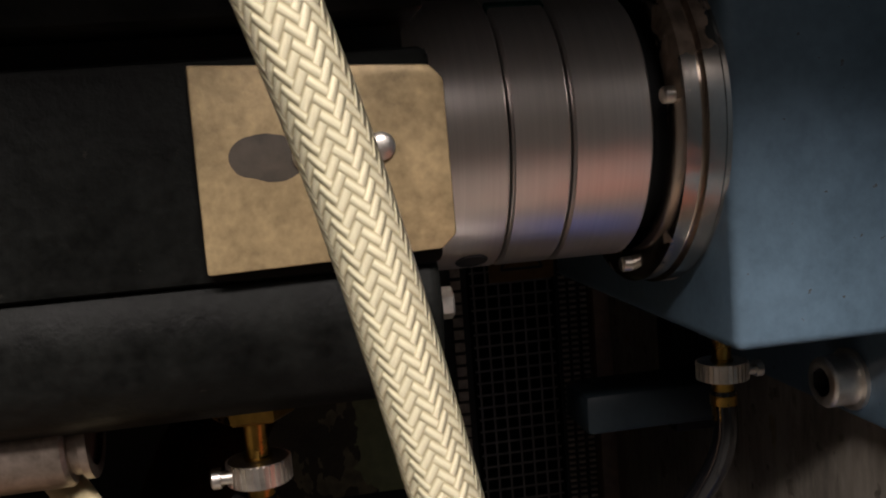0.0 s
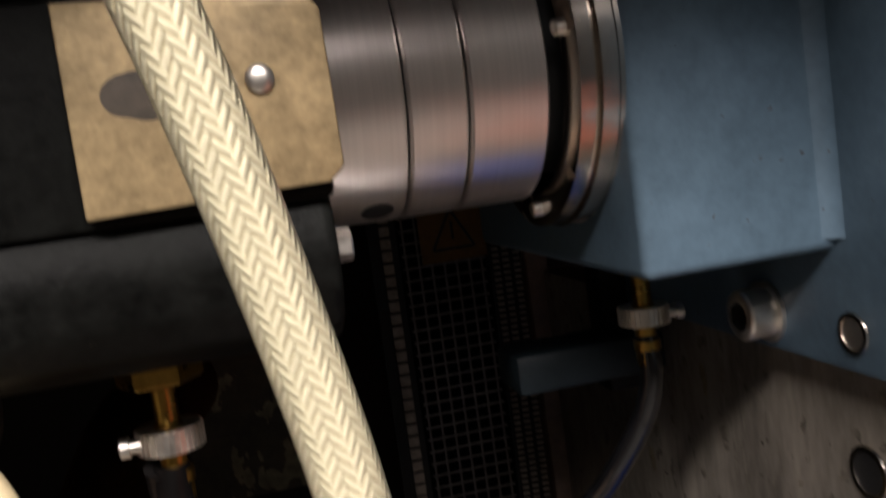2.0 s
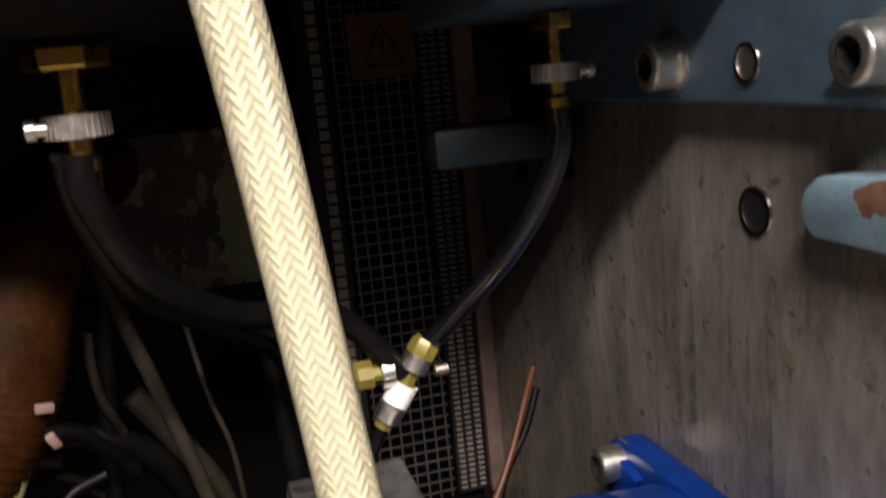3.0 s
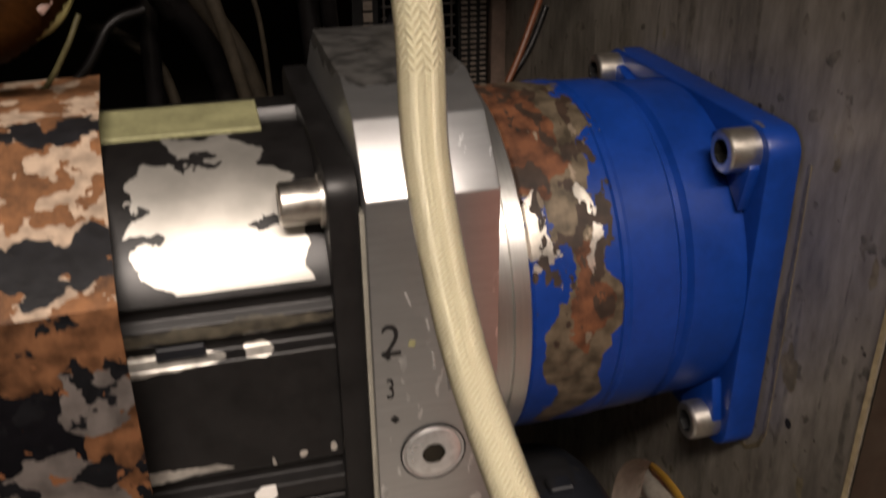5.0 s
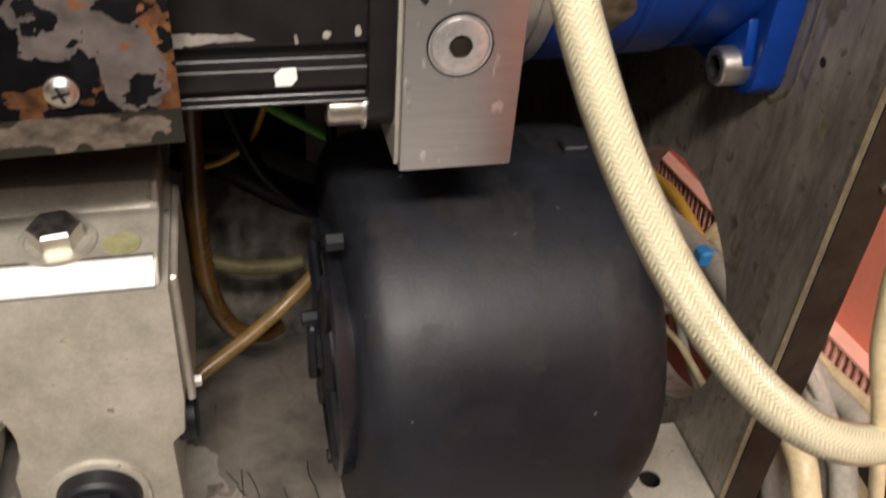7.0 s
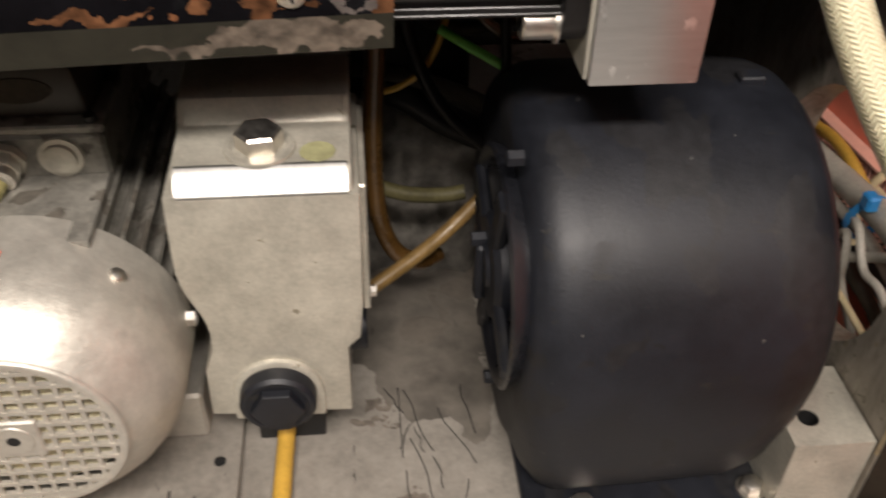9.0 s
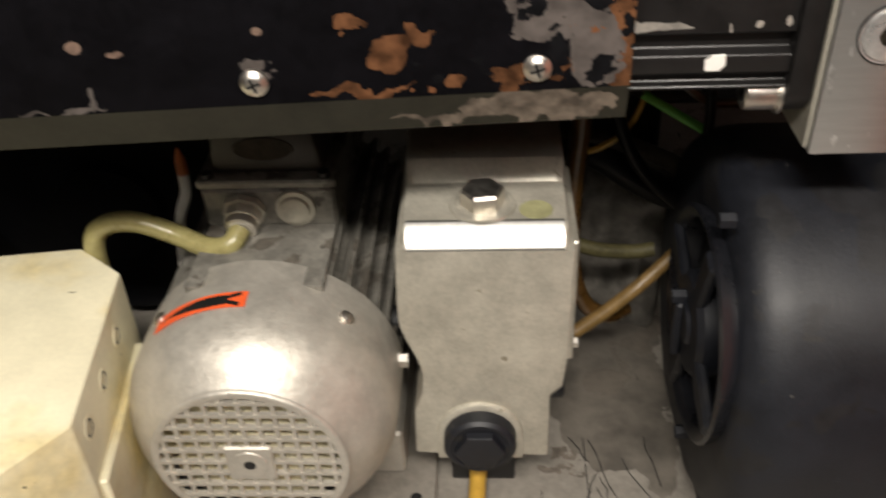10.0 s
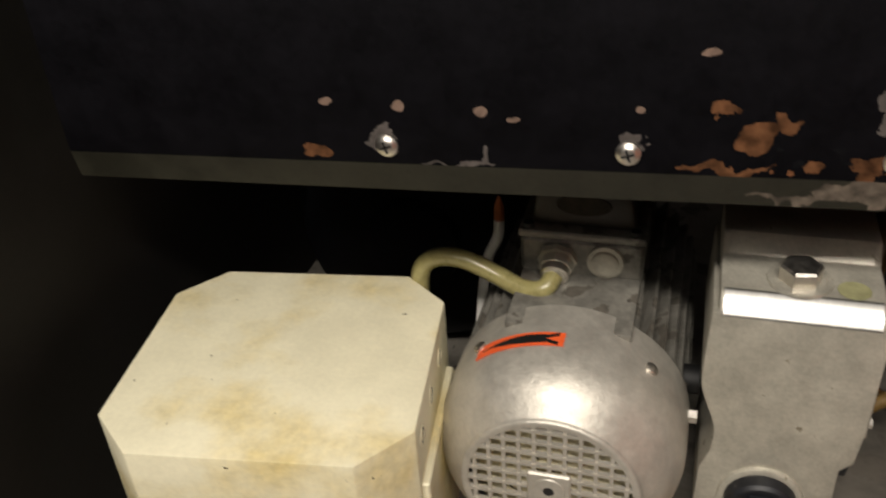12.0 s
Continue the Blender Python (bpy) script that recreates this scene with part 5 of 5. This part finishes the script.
part("lid_screw", lathe((-0.257, 0.297, 0.1885), "z", [(0, 0.0035), (0.003, 0.0033), (0.003, 0)], 12), M["dark"], box)
part("lid_screw", lathe((-0.191, 0.297, 0.1885), "z", [(0, 0.0035), (0.003, 0.0033), (0.003, 0)], 12), M["dark"], box)
gm = Matrix.Rotation(radians(18), 4, "X") @ AX["-y"]
gl = part("cable_gland", lathe((-0.238, 0.293, 0.1705), "z", [(0, 0.0125), (0.004, 0.0125), (0.0042, 0.0105), (0.0105, 0.0105), (0.0108, 0.0085), (0.0155, 0.008), (0.0165, 0.0068), (0.0165, 0)], 8, gm), M["castalu"], box)
part("gland_nut", lathe((-0.238, 0.2835, 0.1675), "z", [(0, 0.0092), (0.0055, 0.009), (0.006, 0.0075)], 20, gm), M["zinc"], gl)
part("blank_plug", lathe((-0.2085, 0.2925, 0.1705), "-y", [(0, 0.0115), (0.002, 0.0112), (0.0024, 0.0085), (0.0042, 0.0082), (0.0046, 0.0072), (0.0046, 0)], 28), M["castalu"], box)
cable("motor_cable", [(-0.238, 0.279, 0.166), (-0.243, 0.271, 0.1605), (-0.256, 0.272, 0.158), (-0.275, 0.279, 0.162), (-0.296, 0.281, 0.1695), (-0.3135, 0.281, 0.169), (-0.3235, 0.28, 0.16), (-0.326, 0.279, 0.14), (-0.325, 0.278, 0.11)], 0.0062, M["olive"], "olive translucent motor cable bending into the cream box", "cable")
st = thing("arrow_sticker", "orange-red curved rotation arrow sticker on the cowl", "sticker")


def on_cowl(a0, a1, y0, y1, lift, n=14):
    bm = bmesh.new()
    rows = []
    for i in range(n + 1):
        a = radians(a0 + (a1 - a0) * i / n)
        rows.append([bm.verts.new((MX + (MR + l) * math.cos(a), y, MZ + (MR + l) * math.sin(a))) for y, l in ((y0(i / n), lift), (y1(i / n), lift), (y1(i / n), lift - 0.0002), (y0(i / n), lift - 0.0002))])
    for p, q in zip(rows, rows[1:]):
        for k in range(4):
            bm.faces.new((p[k], p[(k + 1) % 4], q[(k + 1) % 4], q[k]))
    bm.faces.new(rows[0])
    bm.faces.new(rows[-1])
    return bm


part("sticker_sheet", on_cowl(89, 132, lambda k: 0.2135, lambda k: 0.2255, 0.0003), M["sticker"], st)
part("arrow_bar", on_cowl(97, 129, lambda k: 0.2195 - 0.0034 * math.sin(math.pi * min(1, 0.35 + 0.75 * k)) - 0.0004, lambda k: 0.2195 + 0.0034 * math.sin(math.pi * min(1, 0.35 + 0.75 * k)) + 0.0004, 0.0005), M["ink"], st, "black tapering arrow")
for s0 in (1, -1):
    part("arrow_tail", on_cowl(91.5, 97.5, lambda k: 0.2195 + s0 * (0.0028 * (1 - k) + 0.0014) - 0.0014, lambda k: 0.2195 + s0 * (0.0028 * (1 - k) + 0.0014) + 0.0014, 0.00052, 6), M["ink"], st, "black forked tail")
lead = thing("orange_tipped_lead", "pale lead with an orange tip standing behind the motor", "lead")
part("cable_strip", tube([(-0.3, 0.33, 0.08), (-0.2965, 0.33, 0.115), (-0.292, 0.33, 0.14), (-0.285, 0.33, 0.157), (-0.2835, 0.33, 0.172)], 0.0036, 8), M["white"], lead)
part("tip", lathe((-0.2835, 0.33, 0.171), "z", [(0, 0.0036), (0.01, 0.0034), (0.0175, 0.001), (0.018, 0)], 12), M["orangewire"], lead, "orange tip")
solo("base_plate", block(-0.31, -0.135, 0.2, 0.42, Z0, Z0 + 0.0065, 0.0008, 1), M["floor"], "grey base plate under the motor", "plate")
solo("base_screw", lathe((-0.147, 0.23, Z0 + 0.0065), "z", [(0, 0.0035), (0.0006, 0.0035), (0.0007, 0)], 16), M["dark"], "dark countersunk screw hole in the base plate", "screw")

# ---- cream box ----
cbox = thing("cream_plastic_box", "yellowed cream plastic box with chamfered corners", "box")


def octagon(cx, cy, w, d, c):
    return [(cx - w + c, cy - d), (cx + w - c, cy - d), (cx + w, cy - d + c), (cx + w, cy + d - c), (cx + w - c, cy + d), (cx - w + c, cy + d), (cx - w, cy + d - c), (cx - w, cy - d + c)]


turn = Matrix.Translation((-0.3805, 0.186, 0)) @ Matrix.Rotation(radians(7.5), 4, "Z")


def turned(bm):
    bm.transform(turn)
    return bm


part("lid", turned(prism(octagon(-0.0015, 0.0025, 0.088, 0.0835, 0.027), "z", 0.062, 0.1535, 0.0012)), M["cream"], cbox)
part("body", turned(prism(octagon(0, 0, 0.0885, 0.083, 0.026), "z", Z0 + 0.0005, 0.0605, 0.001)), M["cream"], cbox)
for sx in (-1, 1):
    for sy in (-1, 1):
        part("lid_screw_post", turned(lathe((sx * 0.0835, sy * 0.0775, 0.03), "z", [(0, 0.012), (0.042, 0.012), (0.044, 0.0105), (0.044, 0)], 20)), M["cream"], cbox)
part("side_rib", turned(block(0.0855, 0.0905, -0.05, 0.05, 0.062, 0.11, 0.001, 1)), M["cream"], cbox)
for y in (0.0262, -0.0073, -0.0392):
    hole = part("side_knockout", turned(lathe((0.0866, y, 0.1365), "x", [(0, 0.0062), (0.0006, 0.0058), (0.0006, 0.0048), (0.0001, 0.0046), (0.0001, 0)], 20)), M["cream"], cbox, "round knockout in the lid side")
    part("score_line", turned(lathe((0.08665, y, 0.1365), "x", [(0.0002, 0.0046), (0.0003, 0.0046), (0.0003, 0.0036), (0.0002, 0.0036)], 20)), M["dark"], hole)

tank = thing("rear_drum", "black drum standing in the dark behind the cream box", "drum")
part("drum_body", lathe((-0.37, 0.4, 0.1), "y", [(0, 0), (0, 0.085), (0.004, 0.095), (0.012, 0.1), (0.2, 0.1), (0.2, 0)], 56), M["black"], tank)
part("drum_boss", lathe((-0.37, 0.4, 0.1), "-y", [(0, 0.04), (0.01, 0.038), (0.012, 0.03), (0.012, 0)], 36), M["black"], tank)
part("drum_cradle", block(-0.43, -0.31, 0.43, 0.58, Z0, 0.03, 0.002, 1), M["black"], tank)

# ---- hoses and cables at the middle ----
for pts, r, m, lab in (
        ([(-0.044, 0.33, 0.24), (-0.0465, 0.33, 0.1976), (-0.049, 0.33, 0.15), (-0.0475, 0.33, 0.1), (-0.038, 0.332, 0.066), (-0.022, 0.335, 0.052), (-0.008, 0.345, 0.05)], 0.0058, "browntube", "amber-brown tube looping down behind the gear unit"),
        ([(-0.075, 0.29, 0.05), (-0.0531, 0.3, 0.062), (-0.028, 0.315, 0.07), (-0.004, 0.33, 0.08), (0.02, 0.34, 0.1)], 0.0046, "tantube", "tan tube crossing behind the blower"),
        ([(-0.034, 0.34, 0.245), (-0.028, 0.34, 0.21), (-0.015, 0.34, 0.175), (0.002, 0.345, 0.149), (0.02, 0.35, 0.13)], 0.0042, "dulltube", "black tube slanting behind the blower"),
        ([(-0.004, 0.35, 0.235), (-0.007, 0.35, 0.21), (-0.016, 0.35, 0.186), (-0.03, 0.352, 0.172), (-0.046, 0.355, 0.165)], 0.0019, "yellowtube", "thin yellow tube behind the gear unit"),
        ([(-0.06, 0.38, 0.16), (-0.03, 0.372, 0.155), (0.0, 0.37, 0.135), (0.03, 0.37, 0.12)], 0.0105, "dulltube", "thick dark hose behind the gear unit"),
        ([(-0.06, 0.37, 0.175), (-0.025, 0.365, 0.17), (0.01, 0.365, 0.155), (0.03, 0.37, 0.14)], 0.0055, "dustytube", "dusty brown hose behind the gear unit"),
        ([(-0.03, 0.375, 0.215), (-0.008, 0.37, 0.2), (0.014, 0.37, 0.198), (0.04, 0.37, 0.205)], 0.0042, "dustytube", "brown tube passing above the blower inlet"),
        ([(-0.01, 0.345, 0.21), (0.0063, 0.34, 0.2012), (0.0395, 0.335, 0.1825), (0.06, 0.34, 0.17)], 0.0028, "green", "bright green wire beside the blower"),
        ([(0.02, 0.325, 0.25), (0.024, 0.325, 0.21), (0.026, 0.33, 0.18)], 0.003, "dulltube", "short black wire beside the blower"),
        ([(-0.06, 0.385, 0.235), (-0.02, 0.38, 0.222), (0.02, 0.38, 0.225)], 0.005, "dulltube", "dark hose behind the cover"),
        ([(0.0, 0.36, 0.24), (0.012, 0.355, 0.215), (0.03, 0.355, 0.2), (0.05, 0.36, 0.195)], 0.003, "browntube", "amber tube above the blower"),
        ([(-0.058, 0.36, 0.1), (-0.03, 0.358, 0.09), (-0.005, 0.36, 0.086), (0.01, 0.36, 0.088)], 0.0052, "oliveshade", "dull olive hose behind the blower")):
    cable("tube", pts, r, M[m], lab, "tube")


def crumple(cx, cy, cz, w, h, seed):
    rng = random.Random(seed)
    bm = bmesh.new()
    bmesh.ops.create_grid(bm, x_segments=14, y_segments=12, size=0.5)
    for v in bm.verts:
        k = noise.noise(Vector((v.co.x * 5 + seed, v.co.y * 5, 0)))
        v.co = Vector((cx + v.co.x * w, cy + 0.014 * k + rng.uniform(-0.001, 0.001), cz + v.co.y * h))
    ret = bmesh.ops.extrude_face_region(bm, geom=bm.faces[:])
    bmesh.ops.translate(bm, verts=[v for v in ret["geom"] if isinstance(v, bmesh.types.BMVert)], vec=(0, 0.001, 0))
    return bm


solo("crumpled_film", crumple(-0.02, 0.4, 0.06, 0.09, 0.145, 3), M["foil"], "crumpled grey plastic film behind the tubes", "film", sharp=60)
solo("rear_bracket", block(-0.06, 0.02, 0.43, 0.45, Z0, 0.2, 0.003, 1), M["darkwall"], "dark rear bracket behind the tubes", "bracket")

# ---- cable trough beyond the plate ----
TROUGH = {"greycable": "grey cable in the trough", "creamcable": "cream cable in the trough", "yellowtube": "yellow ribbed conduit through the plate hole", "rubber": "black cable in the trough", "dustytube": "brown wire in the trough", "dimorange": "dark orange wire in the trough"}
for pts, r, m in (
        ([(0.262, 0.5, 0.07), (0.266, 0.423, 0.078), (0.266, 0.352, 0.088), (0.266, 0.288, 0.095), (0.27, 0.24, 0.07), (0.28, 0.2, 0.0), (0.29, 0.17, -0.1), (0.29, 0.15, -0.185)], 0.0092, "greycable"),
        ([(0.258, 0.5, 0.066), (0.26, 0.413, 0.071), (0.26, 0.35, 0.074), (0.262, 0.296, 0.077), (0.27, 0.25, 0.05), (0.29, 0.21, -0.04), (0.3, 0.19, -0.18)], 0.0042, "greycable"),
        ([(0.262, 0.5, 0.05), (0.258, 0.42, 0.056), (0.256, 0.36, 0.056), (0.26, 0.31, 0.05), (0.28, 0.27, 0.0), (0.3, 0.25, -0.18)], 0.005, "dustytube"),
        ([(0.245, 0.332, 0.041), (0.252, 0.3, 0.068), (0.258, 0.265, 0.094), (0.275, 0.235, 0.1), (0.3, 0.21, 0.06)], 0.0034, "greycable"),
        ([(0.256, 0.33, 0.06), (0.25, 0.311, 0.079), (0.248, 0.301, 0.065), (0.252, 0.301, 0.045), (0.27, 0.29, 0.0)], 0.0028, "greycable"),
        ([(0.256, 0.32, 0.085), (0.25, 0.301, 0.089), (0.248, 0.28, 0.074), (0.25, 0.258, 0.072), (0.262, 0.23, 0.03)], 0.0028, "greycable"),
        ([(0.254, 0.345, 0.03), (0.25, 0.32, 0.035), (0.25, 0.295, 0.04), (0.256, 0.262, 0.03)], 0.0024, "creamcable"),
        ([(0.258, 0.37, 0.06), (0.252, 0.345, 0.062), (0.25, 0.325, 0.055), (0.255, 0.31, 0.03)], 0.0015, "dimorange"),
        ([(0.32, 0.368, 0.1), (0.3, 0.367, 0.081), (0.294, 0.371, 0.056), (0.3, 0.37, 0.02)], 0.0035, "creamcable"),
        ([(0.335, 0.42, 0.03), (0.338, 0.35, 0.033), (0.338, 0.278, 0.036), (0.336, 0.231, 0.046), (0.335, 0.2, 0.052), (0.335, 0.15, 0.04)], 0.0062, "creamcable"),
        ([(0.315, 0.36, 0.05), (0.314, 0.3, 0.055), (0.312, 0.248, 0.06), (0.31, 0.226, 0.062), (0.31, 0.19, 0.066), (0.315, 0.13, 0.05)], 0.0068, "greycable"),
        ([(0.31, 0.34, 0.07), (0.305, 0.28, 0.066), (0.3, 0.24, 0.06), (0.3, 0.214, 0.052), (0.3, 0.185, 0.03), (0.3, 0.16, -0.06), (0.3, 0.15, -0.185)], 0.0095, "greycable"),
        ([(0.29, 0.3, 0.02), (0.29, 0.25, 0.012), (0.29, 0.236, 0.004), (0.29, 0.215, -0.01), (0.29, 0.2, -0.06), (0.29, 0.19, -0.185)], 0.0095, "greycable"),
        ([(0.275, 0.24, 0.065), (0.272, 0.199, 0.056), (0.27, 0.176, 0.045), (0.27, 0.158, 0.0), (0.27, 0.15, -0.185)], 0.0085, "creamcable"),
        ([(0.3, 0.24, 0.07), (0.295, 0.197, 0.056), (0.295, 0.176, 0.044), (0.295, 0.164, 0.0), (0.295, 0.15, -0.185)], 0.008, "greycable"),
        ([(0.28, 0.25, 0.02), (0.28, 0.216, 0.039), (0.28, 0.189, 0.055), (0.28, 0.171, 0.077), (0.282, 0.155, 0.1), (0.29, 0.12, 0.11)], 0.0042, "rubber"),
        ([(0.33, 0.3, -0.02), (0.325, 0.24, -0.02), (0.32, 0.19, -0.04), (0.32, 0.15, -0.17)], 0.0105, "greycable"),
        ([(0.345, 0.26, -0.03), (0.345, 0.2, -0.02), (0.34, 0.14, -0.06), (0.34, 0.1, -0.17)], 0.009, "creamcable")):
    cable("cable", pts, r, M[m], TROUGH[m], "cable", "trough cables")
solo("ribbed_conduit", tube([(0.268, 0.5, 0.075), (0.272, 0.424, 0.09), (0.273, 0.391, 0.096), (0.275, 0.36, 0.092), (0.285, 0.33, 0.07)], 0.0042, 14, 26, radius_at=lambda k, d: 0.0042 * (1 + 0.1 * math.sin(d * 2 * math.pi / 0.003))), M["yellowtube"], TROUGH["yellowtube"], "conduit", sharp=80)
tie = thing("cable_tie", "bright blue cable tie round the grey cables", "cable tie")
tz = Matrix.Rotation(radians(90), 4, "X") @ Matrix.Rotation(0.25, 4, "X")
part("tie_band", lathe((0.2645, 0.318, 0.085), "z", [(-0.0026, 0.0128), (-0.0026, 0.0142), (0.0026, 0.0142), (0.0026, 0.0128)], 24, tz @ Matrix.Diagonal((0.95, 1.35, 1, 1))), M["bluetie"], tie)
part("tie_head", block(0.251, 0.2595, 0.303, 0.3135, 0.1, 0.111, 0.0015, 1), M["bluetie"], tie)
duct = thing("cable_duct", "slotted salmon cable duct along the side panel", "duct")
tilt = Matrix.Translation((0, 0.25, 0.05)) @ Matrix.Rotation(-0.1, 4, "X")
fing = block(0.353, 0.3595, -0.0016, 0.0016, -0.05, -0.003, 0.0005, 1)
f0 = part("duct_finger", fing, M["finger"], duct)
f0.matrix_world = tilt @ Matrix.Translation((0, -0.2, 0))
for i in range(1, 88):
    f = new("duct_finger", f0.data)
    f.parent = duct
    f.matrix_world = tilt @ Matrix.Translation((0, -0.2 + 0.0078 * i, 0))
for nm, bm, mm in (("duct_back", block(0.3597, 0.3656, -0.22, 0.49, -0.09, -0.001), "dark"), ("duct_rim", block(0.352, 0.3655, -0.22, 0.49, -0.003, 0.0, 0.0004, 1), "finger"), ("duct_floor", block(0.352, 0.3596, -0.22, 0.49, -0.09, -0.0502), "comb")):
    bm.transform(tilt)
    part(nm, bm, M[mm], duct)

# ---- braided hose hanging in front ----
hose = thing("braided_hose", "clear plastic hose with cream herringbone braid hanging in front", "hose")
HOSE = [(-0.012, 0.138, 0.79), (-0.002, 0.142, 0.735), (0.009, 0.1455, 0.703), (0.0175, 0.15, 0.674), (0.0265, 0.155, 0.635), (0.032, 0.157, 0.605), (0.0365, 0.157, 0.565), (0.040, 0.156, 0.53), (0.0447, 0.154, 0.48), (0.0455, 0.15, 0.442), (0.0505, 0.134, 0.398), (0.0595, 0.1085, 0.36), (0.069, 0.088, 0.33), (0.0835, 0.068, 0.302), (0.1035, 0.053, 0.278), (0.126, 0.046, 0.262), (0.152, 0.05, 0.252), (0.185, 0.064, 0.245), (0.25, 0.09, 0.23)]
part("braid", tube(HOSE, 0.0051, 28, 12, uv=True), M["braid"], hose, "cream herringbone yarn braid", sharp=80)
sheath = part("clear_wall", tube(HOSE, 0.006, 28, 12), M["sheath"], hose, "clear amber plastic wall", sharp=80)
sheath.visible_shadow = False
cable("cream_hose", [(0.131, 0.03, 0.43), (0.1245, 0.045, 0.375), (0.1235, 0.05, 0.335), (0.131, 0.05, 0.295), (0.143, 0.05, 0.265), (0.165, 0.05, 0.205), (0.2, 0.055, 0.1), (0.28, 0.09, -0.08), (0.33, 0.12, -0.185)], 0.0023, M["creamcable"], "thin cream plastic hose hanging beside the plate", "hose")


def settle():
    """Puts each empty at the foot of its thing."""
    bpy.context.view_layer.update()
    for ob in [o for o in scene.objects if o.type == "EMPTY" and o.parent is None]:
        pts = [c.matrix_world @ Vector(v) for c in ob.children_recursive for v in c.bound_box]
        lo = [min(p[i] for p in pts) for i in range(3)]
        hi = [max(p[i] for p in pts) for i in range(3)]
        base = Vector(((lo[0] + hi[0]) / 2, (lo[1] + hi[1]) / 2, lo[2]))
        ob.location = base
        for c in ob.children:
            c.matrix_parent_inverse = Matrix.Translation(-base)


settle()
